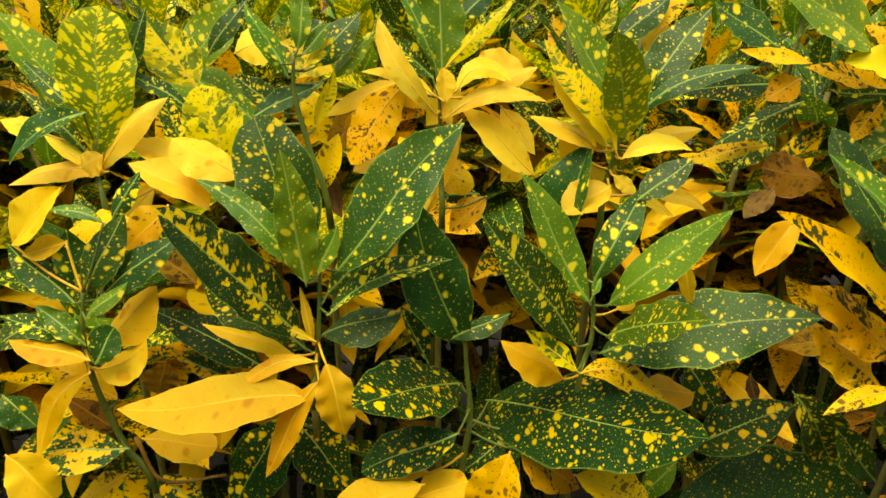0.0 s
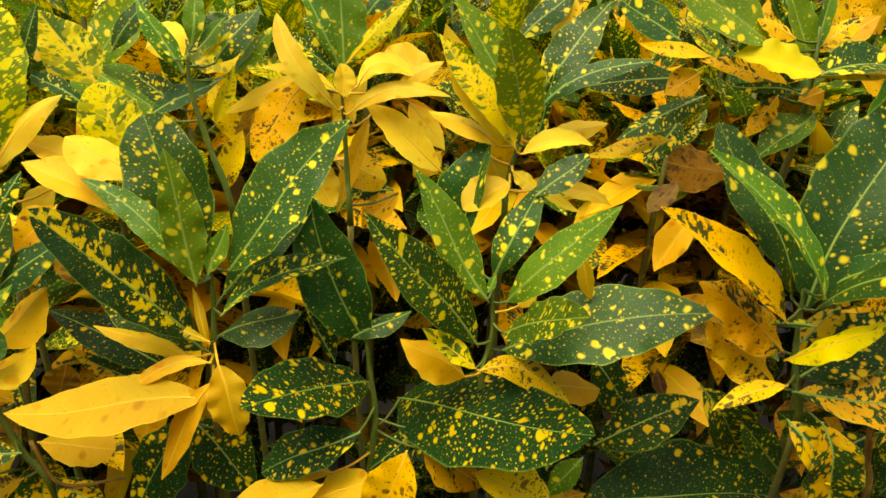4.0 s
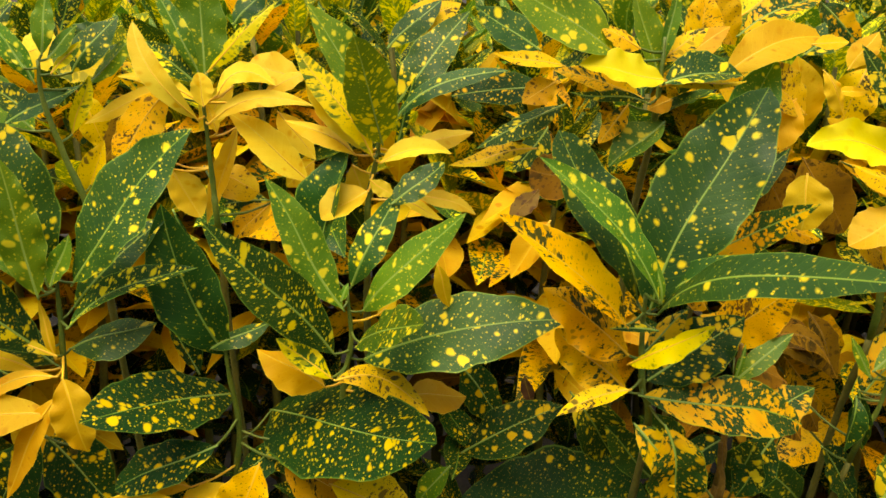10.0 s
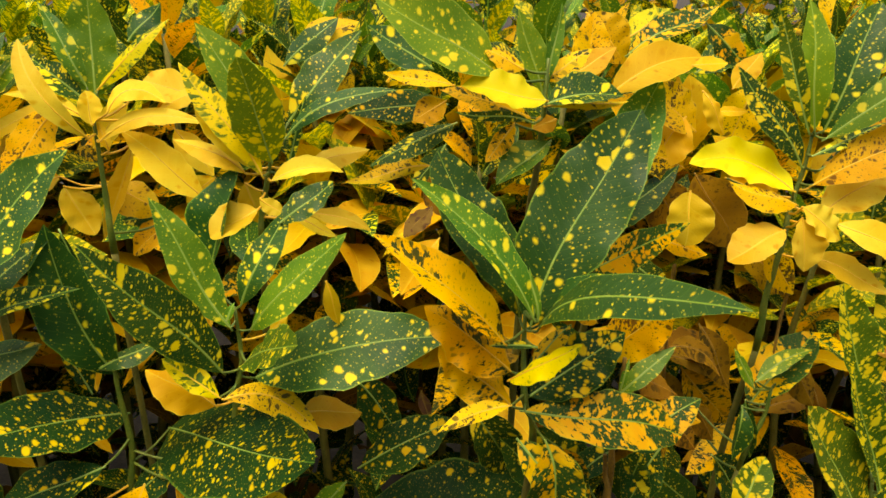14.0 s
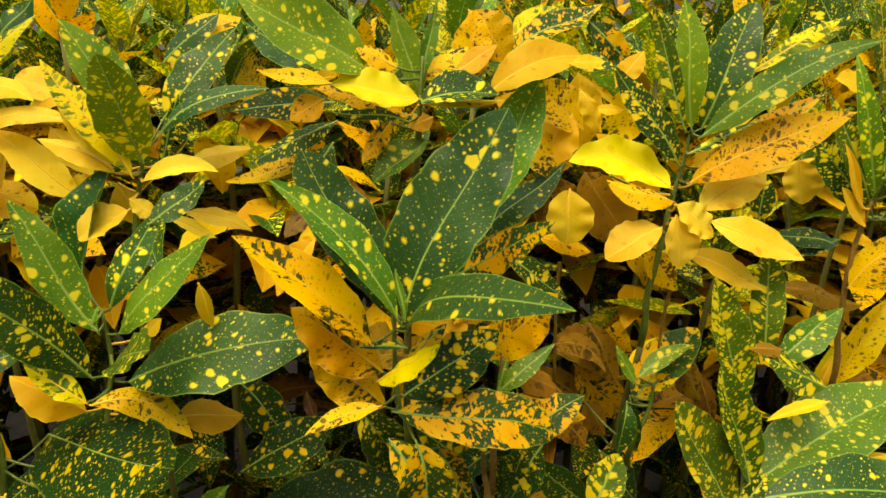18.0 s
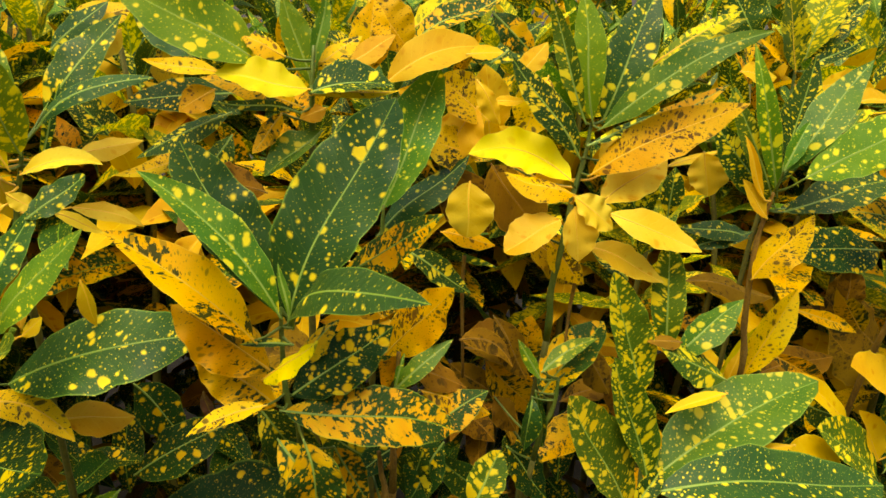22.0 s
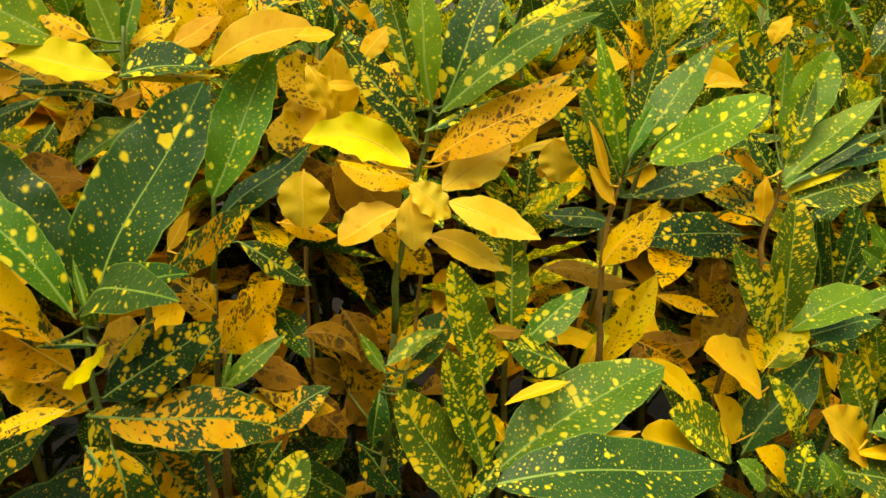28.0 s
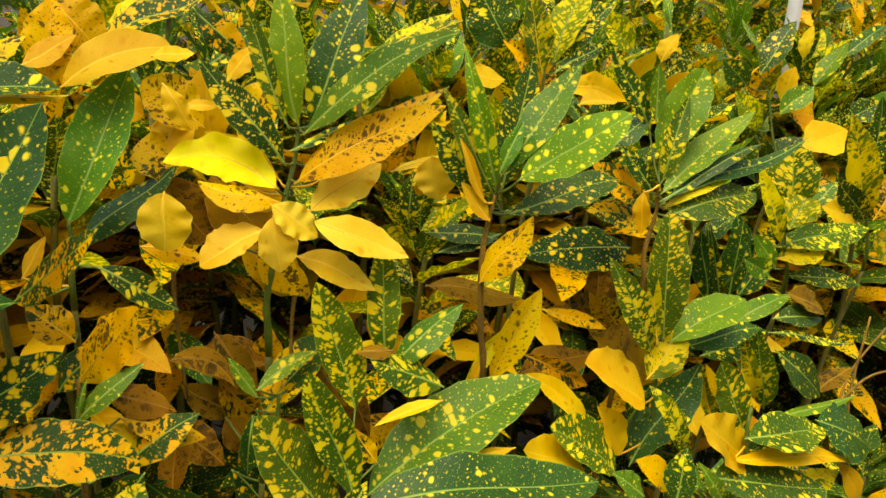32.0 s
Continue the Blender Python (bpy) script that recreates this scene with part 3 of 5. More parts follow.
leaf(plant, "shade_green", (-0.007, 0.518, 0.831), 159, 63, 49, 0.049, 0.023, 0.00, "", (62, -4))

plant = shoot("tall croton stem with broad drooping spotted leaves", [(0.019, 0.490, 0.868), (0.020, 0.490, 0.845), (0.024, 0.490, 0.798), (0.018, 0.490, 0.737)])
leaf(plant, "shade_green", (0.018, 0.510, 0.817), -130, 17, 36, 0.124, 0.054, 0.00, "oval", (10, -4))
leaf(plant, "sparse", (0.019, 0.495, 0.857), 165, 71, 55, 0.116, 0.050, -0.06, "", (4, 37))
leaf(plant, "sparse", (0.009, 0.490, 0.865), 6, 22, -47, 0.046, 0.020, 0.00, "", (-45, 4))
leaf(plant, "shade_green", (0.043, 0.530, 0.790), -53, 18, -40, 0.198, 0.076, 0.02, "oval", (-13, 4), 0.03)
leaf(plant, "shade_green", (0.012, 0.460, 0.805), -175, -21, 39, 0.073, 0.036, 0.00, "oval", (16, -4))
leaf(plant, "yellow", (-0.007, 0.460, 0.773), 179, 8, 37, 0.047, 0.020, 0.00, "", (4, -36))
leaf(plant, "yellow", (-0.013, 0.440, 0.778), -176, -17, 36, 0.064, 0.035, 0.00, "round", (4, -4))
leaf(plant, "yellow", (-0.025, 0.450, 0.757), 4, 16, -36, 0.047, 0.036, 0.00, "round", (-29, 4))
leaf(plant, "dotted", (0.045, 0.430, 0.809), -151, -67, 36, 0.049, 0.038, 0.00, "round", (4, 27))
leaf(plant, "speckled", (0.058, 0.460, 0.790), -7, -34, -43, 0.053, 0.037, 0.00, "", (-28, 4))
leaf(plant, "dotted", (0.091, 0.430, 0.790), -6, -27, -41, 0.058, 0.039, 0.00, "round", (-4, 22))
leaf(plant, "shade_green", (0.181, 0.470, 0.732), 0, -2, -34, 0.157, 0.084, 0.00, "oval", (-4, 31))
leaf(plant, "shade_green", (-0.013, 0.520, 0.956), -35, -70, -46, 0.095, 0.026, 0.00, "", (65, 4))
leaf(plant, "shade_green", (0.059, 0.480, 0.793), -172, -35, 39, 0.051, 0.028, 0.00, "", (4, -26))
leaf(plant, "fresh", (0.177, 0.470, 0.770), -168, -48, 33, 0.038, 0.022, 0.00, "", (26, -4))

plant = shoot("croton shoot with pointed gold-spotted green leaves", [(0.105, 0.476, 0.912), (0.107, 0.476, 0.873), (0.101, 0.476, 0.842), (0.100, 0.476, 0.795)])
leaf(plant, "young", (0.102, 0.471, 0.900), 158, 59, 59, 0.102, 0.030, -0.01, "", (29, -4))
leaf(plant, "flecked", (0.095, 0.468, 0.868), -156, 53, 82, 0.134, 0.040, 0.00, "", (20, -4))
leaf(plant, "spotted", (0.108, 0.486, 0.910), 22, 60, -45, 0.076, 0.026, 0.00, "", (-15, 4))
leaf(plant, "spotted", (0.137, 0.496, 0.966), 9, 36, -44, 0.046, 0.023, 0.00, "oval", (-4, 4))
leaf(plant, "young", (0.115, 0.471, 0.898), -24, 47, -61, 0.105, 0.032, 0.00, "", (-18, 4))
leaf(plant, "sparse", (0.085, 0.516, 0.922), 32, 69, -37, 0.082, 0.053, 0.00, "", (16, 63))
leaf(plant, "spotted", (0.115, 0.481, 0.856), -16, 17, -45, 0.148, 0.058, -0.04, "", (-4, 8))
leaf(plant, "streaked", (0.112, 0.456, 0.882), -62, 29, -53, 0.090, 0.036, -0.03, "wavy", (-4, 24))
leaf(plant, "golden", (0.093, 0.456, 0.856), 171, 38, 43, 0.046, 0.020, 0.00, "wavy", (29, -4))
leaf(plant, "yellow", (0.088, 0.471, 0.841), 173, 32, 48, 0.054, 0.037, 0.00, "", (4, -45))
leaf(plant, "dotted", (0.096, 0.456, 0.854), -9, -22, -45, 0.069, 0.025, -0.19, "", (-29, 4))
leaf(plant, "yellow", (0.147, 0.466, 0.834), 24, -17, -40, 0.050, 0.030, 0.00, "", (-16, 4))
leaf(plant, "yellow", (0.167, 0.481, 0.927), -38, -71, -45, 0.032, 0.013, 0.00, "", (45, 4))
leaf(plant, "shade_green", (0.188, 0.476, 0.778), -8, 30, -40, 0.083, 0.042, 0.00, "", (-15, 4))
leaf(plant, "shade_green", (0.189, 0.506, 0.834), -13, -52, -57, 0.059, 0.034, 0.00, "", (-18, 4))
leaf(plant, "yellow", (0.246, 0.486, 0.954), -163, -53, 34, 0.048, 0.026, 0.00, "", (29, 23))
leaf(plant, "shade_fading", (0.289, 0.536, 0.968), 177, 13, 56, 0.048, 0.040, 0.00, "round", (4, -20))
leaf(plant, "withered", (0.247, 0.526, 0.966), -168, -45, 39, 0.031, 0.017, 0.00, "wavy", (4, -4))
leaf(plant, "withered", (0.237, 0.496, 0.828), -39, -74, -57, 0.024, 0.010, 0.00, "", (19, 4))
leaf(plant, "yellow", (0.126, 0.486, 0.888), 10, 40, -41, 0.018, 0.014, 0.00, "", (-19, 4))
leaf(plant, "shade_fading", (0.323, 0.536, 0.835), -179, -5, 40, 0.046, 0.064, 0.00, "", (52, -4))
leaf(plant, "young", (0.101, 0.461, 0.910), 25, 62, -37, 0.013, 0.006, 0.00, "", (21, 4))

plant = shoot("speckled lime croton shoot above pale yellow leaves", [(-0.252, 0.565, 0.993), (-0.250, 0.558, 0.969), (-0.243, 0.550, 0.932)])
leaf(plant, "lime", (-0.252, 0.565, 0.981), 68, 77, -39, 0.109, 0.056, 0.00, "round", (12, 18))
leaf(plant, "fresh", (-0.269, 0.595, 1.003), 165, 52, 41, 0.101, 0.043, 0.00, "", (39, -4))
leaf(plant, "spotted", (-0.262, 0.575, 1.008), 168, 44, 43, 0.060, 0.014, 0.00, "", (13, -4))
leaf(plant, "sparse", (-0.248, 0.545, 1.016), -172, -33, 67, 0.064, 0.025, 0.09, "", (50, -4))
leaf(plant, "sparse", (-0.233, 0.575, 1.025), 31, 67, -68, 0.067, 0.016, 0.00, "", (-31, 4))
leaf(plant, "golden", (-0.184, 0.605, 1.027), 165, 53, 47, 0.067, 0.044, 0.00, "", (4, -11))
leaf(plant, "flecked", (-0.250, 0.568, 0.976), 24, 64, -71, 0.076, 0.017, 0.00, "", (-19, 4))
leaf(plant, "flecked", (-0.256, 0.569, 0.978), 168, 45, 42, 0.071, 0.013, 0.00, "", (4, -4))
leaf(plant, "lit_yellow", (-0.248, 0.560, 0.971), 12, 45, -69, 0.075, 0.025, -0.05, "", (-45, 4))
leaf(plant, "lit_yellow", (-0.252, 0.560, 0.971), 171, 36, 43, 0.044, 0.015, 0.00, "", (37, -4))
leaf(plant, "lit_yellow", (-0.242, 0.555, 0.972), -178, -8, 54, 0.071, 0.020, 0.09, "", (4, -33))
leaf(plant, "lit_yellow", (-0.168, 0.545, 0.946), 173, 30, 46, 0.066, 0.040, 0.05, "", (42, -4))
leaf(plant, "lit_yellow", (-0.181, 0.565, 0.959), 173, 32, 47, 0.062, 0.033, 0.07, "", (42, -4))
leaf(plant, "lit_yellow", (-0.144, 0.545, 0.970), 173, 30, 49, 0.055, 0.041, 0.00, "oval", (4, -43))
leaf(plant, "golden", (-0.158, 0.575, 0.974), 151, 68, 39, 0.061, 0.046, 0.00, "oval", (13, 18))
leaf(plant, "fresh", (-0.149, 0.655, 0.990), 172, 36, 52, 0.085, 0.064, 0.00, "round", (4, -36))
leaf(plant, "flecked", (-0.187, 0.585, 1.013), 173, 32, 50, 0.053, 0.016, 0.00, "", (27, -4))
leaf(plant, "lit_yellow", (-0.262, 0.555, 0.972), 8, 32, -64, 0.022, 0.024, 0.00, "", (-25, 4))
leaf(plant, "fresh", (-0.208, 0.665, 1.033), 13, 52, -71, 0.075, 0.043, 0.00, "", (-4, 20))
leaf(plant, "sparse", (-0.183, 0.645, 1.047), 14, 52, -70, 0.056, 0.019, 0.00, "", (-17, 4))
leaf(plant, "lit_yellow", (-0.174, 0.705, 1.044), 4, 22, -64, 0.038, 0.041, 0.00, "round", (-15, 4))
leaf(plant, "lit_yellow", (-0.295, 0.585, 0.994), 176, 18, 47, 0.034, 0.020, 0.00, "", (14, -4))
leaf(plant, "lit_yellow", (-0.222, 0.595, 0.949), -169, -45, 66, 0.044, 0.027, 0.00, "", (19, -4))
leaf(plant, "lit_yellow", (-0.199, 0.605, 1.003), -5, -24, -51, 0.037, 0.023, 0.00, "", (-13, 4))

plant = shoot("croton shoot with dark spotted leaves and a yellow skirt", [(-0.237, 0.475, 0.910), (-0.241, 0.475, 0.875), (-0.238, 0.475, 0.840), (-0.224, 0.475, 0.790), (-0.207, 0.475, 0.751)])
twig(plant, [(-0.214, 0.470, 0.801), (-0.200, 0.472, 0.763), (-0.154, 0.470, 0.768)])
leaf(plant, "spotted", (-0.237, 0.480, 0.906), 24, 61, -67, 0.062, 0.027, 0.00, "", (-20, 4))
leaf(plant, "spotted", (-0.245, 0.485, 0.910), 114, 76, -1, 0.039, 0.027, 0.00, "", (35, 4))
leaf(plant, "sparse", (-0.227, 0.480, 0.904), 10, 37, -59, 0.069, 0.027, 0.00, "", (-22, 4))
leaf(plant, "spotted", (-0.243, 0.475, 0.902), 168, 43, 36, 0.057, 0.025, 0.00, "", (4, -27))
leaf(plant, "young", (-0.233, 0.465, 0.895), 11, 40, -59, 0.037, 0.014, 0.00, "", (-35, 4))
leaf(plant, "young", (-0.236, 0.465, 0.876), 169, 40, 35, 0.041, 0.018, 0.00, "wavy", (4, -17))
leaf(plant, "flecked", (-0.244, 0.470, 0.877), 176, 20, 38, 0.051, 0.021, 0.00, "", (21, -4))
leaf(plant, "yellow", (-0.230, 0.480, 0.872), 12, 44, -60, 0.053, 0.039, 0.03, "", (-45, 4))
leaf(plant, "spotted", (-0.227, 0.455, 0.867), 22, 59, -64, 0.028, 0.023, 0.00, "round", (-4, 14))
leaf(plant, "yellow", (-0.231, 0.465, 0.858), 8, 30, -52, 0.039, 0.030, 0.13, "", (-45, 4))
leaf(plant, "yellow", (-0.231, 0.455, 0.870), 177, 16, 38, 0.052, 0.024, 0.00, "", (4, -45))
leaf(plant, "yellow", (-0.232, 0.455, 0.860), -161, -56, 63, 0.070, 0.019, 0.12, "long", (4, -23))
leaf(plant, "mottled", (-0.215, 0.455, 0.802), -179, -2, 37, 0.057, 0.037, 0.00, "round", (4, -23))
leaf(plant, "speckled", (-0.233, 0.495, 0.817), 173, 30, 36, 0.055, 0.026, 0.00, "", (14, -4))
leaf(plant, "shade_fading", (-0.239, 0.505, 0.785), 173, 32, 35, 0.047, 0.024, 0.00, "", (26, -4))
leaf(plant, "yellow", (-0.290, 0.445, 0.805), -13, -46, -29, 0.044, 0.036, 0.00, "round", (51, 4))
leaf(plant, "sparse", (-0.296, 0.465, 0.839), -12, -45, -31, 0.031, 0.028, 0.00, "", (-36, 4))
leaf(plant, "dotted", (-0.222, 0.465, 0.774), -173, -29, 45, 0.042, 0.021, 0.00, "", (21, -4))
leaf(plant, "mottled", (-0.205, 0.475, 0.764), -8, -37, -33, 0.044, 0.027, 0.00, "", (-21, 4))
leaf(plant, "yellow", (-0.281, 0.485, 0.940), 15, 47, -69, 0.050, 0.036, 0.00, "", (-4, 53))
leaf(plant, "yellow", (-0.247, 0.485, 0.941), -176, -15, 52, 0.030, 0.020, 0.00, "", (25, -4))
leaf(plant, "young", (-0.219, 0.480, 0.956), 177, 13, 45, 0.037, 0.010, 0.06, "", (4, -4))
leaf(plant, "dotted", (-0.215, 0.515, 0.948), -177, -13, 53, 0.046, 0.028, 0.00, "", (4, -25))
leaf(plant, "dotted", (-0.185, 0.505, 0.960), -168, -45, 63, 0.042, 0.030, 0.00, "", (30, -4))
leaf(plant, "flecked", (-0.211, 0.475, 0.960), 21, 56, -67, 0.036, 0.015, 0.00, "", (-28, 4))
leaf(plant, "spotted", (-0.279, 0.505, 0.878), -173, -30, 55, 0.047, 0.025, 0.00, "", (23, -4))
leaf(plant, "shade_fading", (-0.180, 0.535, 0.891), 170, 42, 42, 0.038, 0.028, 0.00, "", (26, -4))

plant = shoot("bare-stemmed croton tip with small fresh leaves", [(-0.102, 0.560, 1.055), (-0.103, 0.560, 1.029), (-0.094, 0.560, 0.988), (-0.080, 0.560, 0.926)])
leaf(plant, "young", (-0.107, 0.560, 1.040), 160, 58, 50, 0.059, 0.018, 0.00, "", (4, -28))
leaf(plant, "young", (-0.099, 0.560, 1.059), 57, 75, -37, 0.043, 0.015, 0.00, "", (13, 4))
leaf(plant, "young", (-0.096, 0.560, 1.056), 13, 46, -65, 0.031, 0.013, 0.00, "", (-19, 4))
leaf(plant, "spotted", (-0.091, 0.590, 1.044), 13, 48, -64, 0.054, 0.027, 0.00, "", (-13, 4))
leaf(plant, "fresh", (-0.080, 0.590, 1.036), 11, 44, -63, 0.051, 0.018, 0.00, "", (-33, 4))
leaf(plant, "sparse", (-0.136, 0.570, 1.009), 6, 26, -61, 0.060, 0.020, 0.00, "", (-4, 28))
leaf(plant, "golden", (-0.095, 0.560, 1.046), 12, 45, -64, 0.032, 0.010, 0.00, "", (-22, 4))
leaf(plant, "golden", (-0.090, 0.570, 1.002), 31, 68, -55, 0.045, 0.015, 0.00, "", (61, 4))
leaf(plant, "dotted", (-0.088, 0.580, 0.950), 32, 70, -54, 0.047, 0.025, 0.00, "", (20, 45))
leaf(plant, "flecked", (-0.116, 0.580, 1.012), 171, 37, 53, 0.045, 0.025, 0.00, "", (37, -4))
leaf(plant, "withered", (-0.086, 0.590, 0.964), -29, -69, -45, 0.040, 0.016, 0.00, "", (38, 4))
leaf(plant, "young", (-0.110, 0.555, 1.050), 160, 58, 50, 0.022, 0.008, 0.00, "", (19, -4))

plant = shoot("croton stem ringed by plain yellow leaves", [(0.003, 0.575, 1.024), (0.004, 0.575, 0.998), (0.005, 0.575, 0.958), (0.006, 0.575, 0.921)])
leaf(plant, "lit_yellow", (0.000, 0.565, 1.013), 161, 57, 58, 0.081, 0.018, -0.11, "curl", (4, -4))
leaf(plant, "flecked", (-0.002, 0.578, 1.038), 170, 40, 60, 0.045, 0.025, 0.00, "", (36, -4))
leaf(plant, "lit_yellow", (-0.001, 0.570, 1.026), 176, 17, 58, 0.057, 0.012, 0.09, "", (4, -4))
leaf(plant, "dotted", (-0.024, 0.585, 1.031), -164, -54, 59, 0.072, 0.038, 0.04, "oval", (4, -17))
leaf(plant, "lit_yellow", (-0.023, 0.605, 1.032), -175, -22, 59, 0.073, 0.016, 0.00, "", (4, -4))
leaf(plant, "lit_yellow", (0.015, 0.565, 1.030), 2, 10, -58, 0.042, 0.018, -0.33, "", (-14, 4))
leaf(plant, "lit_yellow", (0.007, 0.555, 1.024), 120, 76, 15, 0.024, 0.017, 0.00, "oval", (25, 8))
leaf(plant, "lit_yellow", (0.008, 0.565, 1.010), 2, 9, -57, 0.077, 0.016, -0.14, "long", (-15, 4))
leaf(plant, "lit_yellow", (0.077, 0.570, 0.965), 170, 41, 52, 0.078, 0.029, 0.00, "long", (12, -4))
leaf(plant, "lit_yellow", (0.073, 0.605, 1.038), 177, 16, 57, 0.041, 0.033, 0.00, "round", (25, -4))
leaf(plant, "lit_yellow", (0.045, 0.595, 1.027), 6, 26, -61, 0.040, 0.016, 0.00, "", (-25, 4))
leaf(plant, "lit_yellow", (-0.027, 0.585, 0.972), -19, -60, -43, 0.043, 0.030, 0.00, "oval", (24, 28))
leaf(plant, "dotted", (-0.008, 0.615, 0.967), -5, -26, -50, 0.048, 0.036, 0.00, "round", (-25, 4))
leaf(plant, "fresh", (0.005, 0.580, 1.039), 95, 78, -7, 0.076, 0.040, 0.00, "oval", (5, 24))
leaf(plant, "young", (-0.000, 0.580, 1.047), 157, 61, 45, 0.067, 0.018, 0.00, "", (29, -4))
leaf(plant, "golden", (0.007, 0.580, 1.045), 11, 43, -66, 0.074, 0.016, 0.00, "", (-38, 4))
leaf(plant, "sparse", (0.022, 0.625, 1.077), 13, 48, -68, 0.039, 0.020, 0.00, "", (-15, 4))
leaf(plant, "shade_fading", (-0.050, 0.625, 1.016), -166, -50, 69, 0.058, 0.028, 0.00, "", (13, -4))
leaf(plant, "dotted", (-0.108, 0.645, 1.023), -23, -65, -39, 0.054, 0.026, 0.00, "", (19, 4))
leaf(plant, "dotted", (0.044, 0.605, 0.938), -170, -43, 59, 0.042, 0.027, 0.00, "", (37, -4))
leaf(plant, "flecked", (0.040, 0.625, 0.935), -179, -5, 51, 0.039, 0.018, 0.00, "", (4, -4))
leaf(plant, "lit_yellow", (0.011, 0.575, 1.001), 145, 70, 37, 0.024, 0.009, 0.00, "", (32, 15))
leaf(plant, "golden", (-0.127, 0.655, 1.057), -5, -26, -51, 0.050, 0.043, 0.00, "", (-18, 4))
leaf(plant, "sparse", (-0.119, 0.675, 1.051), 8, 38, -71, 0.036, 0.029, 0.00, "", (-4, 4))
leaf(plant, "lit_yellow", (0.022, 0.605, 1.001), -153, -68, 49, 0.082, 0.018, 0.00, "", (32, 20))
leaf(plant, "lit_yellow", (0.021, 0.605, 1.032), -166, -50, 66, 0.044, 0.024, 0.00, "", (22, -4))
leaf(plant, "lit_yellow", (0.054, 0.605, 1.012), -14, -52, -53, 0.047, 0.024, 0.00, "", (-15, 4))
leaf(plant, "yellow", (0.080, 0.615, 0.970), -171, -40, 58, 0.031, 0.026, 0.00, "", (21, -4))
leaf(plant, "yellow", (-0.054, 0.615, 1.009), -152, -68, 66, 0.032, 0.025, 0.00, "", (25, -4))
leaf(plant, "lit_yellow", (-0.035, 0.605, 0.975), -175, -25, 59, 0.034, 0.023, 0.00, "", (20, -4))

plant = shoot("lime and yellow croton shoot with a skirt of orange leaves", [(0.131, 0.532, 1.007), (0.128, 0.532, 0.989), (0.122, 0.532, 0.960), (0.121, 0.532, 0.925)])
leaf(plant, "lime", (0.132, 0.522, 1.003), -133, 70, 123, 0.078, 0.038, 0.00, "oval", (18, 22))
leaf(plant, "fresh", (0.126, 0.537, 1.027), 161, 56, 55, 0.082, 0.040, 0.00, "", (44, -4))
leaf(plant, "golden", (0.125, 0.517, 0.994), 162, 54, 53, 0.094, 0.023, 0.00, "", (4, -10))
leaf(plant, "sparse", (0.142, 0.532, 1.018), -11, 24, -61, 0.087, 0.017, -0.10, "long", (-23, 4))
leaf(plant, "spotted", (0.144, 0.547, 1.027), 14, 49, -57, 0.085, 0.033, 0.00, "", (-4, 17))
leaf(plant, "lit_yellow", (0.119, 0.527, 0.997), 164, 51, 54, 0.065, 0.025, 0.00, "long", (14, -4))
leaf(plant, "lit_yellow", (0.113, 0.526, 0.994), 174, 26, 53, 0.054, 0.020, 0.06, "", (4, -39))
leaf(plant, "lit_yellow", (0.131, 0.522, 0.989), 1, 6, -53, 0.051, 0.021, -0.11, "", (-4, 43))
leaf(plant, "lit_yellow", (0.155, 0.562, 0.992), 3, 12, -54, 0.050, 0.021, 0.00, "", (-28, 4))
leaf(plant, "lit_yellow", (0.121, 0.512, 0.971), -173, -29, 53, 0.038, 0.035, 0.00, "oval", (50, -4))
leaf(plant, "lit_yellow", (0.123, 0.512, 0.979), -8, -35, -53, 0.020, 0.013, 0.00, "wavy", (-4, 4))
leaf(plant, "lit_yellow", (0.155, 0.537, 0.961), -3, -18, -52, 0.050, 0.015, -0.05, "", (-4, 17))
leaf(plant, "lit_yellow", (0.143, 0.532, 0.960), -5, -26, -53, 0.038, 0.010, 0.00, "", (-4, 4))
leaf(plant, "shade_green", (0.267, 0.592, 1.033), -179, -5, 56, 0.079, 0.030, 0.00, "", (11, -4))
leaf(plant, "flecked", (0.266, 0.542, 1.026), -174, -25, 52, 0.072, 0.023, 0.02, "", (4, -37))
leaf(plant, "dotted", (0.249, 0.552, 0.992), -178, -10, 52, 0.067, 0.016, 0.00, "", (16, -4))
leaf(plant, "dotted", (0.262, 0.532, 1.055), 178, 10, 60, 0.052, 0.015, 0.00, "", (29, -4))
leaf(plant, "dotted", (0.150, 0.612, 1.074), 5, 23, -60, 0.054, 0.028, 0.00, "", (-11, 4))
leaf(plant, "sparse", (0.251, 0.562, 1.064), 172, 32, 65, 0.057, 0.032, 0.00, "", (21, -4))
leaf(plant, "lit_yellow", (0.188, 0.622, 1.077), -168, -49, 58, 0.029, 0.023, 0.00, "", (4, -4))
leaf(plant, "spotted", (0.141, 0.602, 1.062), 9, 40, -60, 0.056, 0.024, 0.00, "", (-21, 4))
leaf(plant, "flecked", (0.140, 0.532, 0.993), 33, 69, -47, 0.058, 0.009, 0.00, "", (46, 4))
leaf(plant, "lit_yellow", (0.111, 0.542, 0.983), -29, -68, -47, 0.033, 0.022, 0.00, "", (43, 4))
leaf(plant, "flecked", (0.266, 0.582, 1.002), -167, -51, 49, 0.045, 0.026, 0.00, "", (4, -29))

plant = shoot("large croton shoot with long dark green leaves and yellow ones below", [(0.292, 0.418, 0.926), (0.292, 0.416, 0.895), (0.294, 0.412, 0.863), (0.302, 0.415, 0.826)])
leaf(plant, "young", (0.290, 0.393, 0.932), 165, 48, 47, 0.113, 0.032, 0.06, "", (40, -4))
leaf(plant, "sparse", (0.292, 0.430, 0.916), 160, 62, 50, 0.123, 0.046, 0.00, "round", (19, -4))
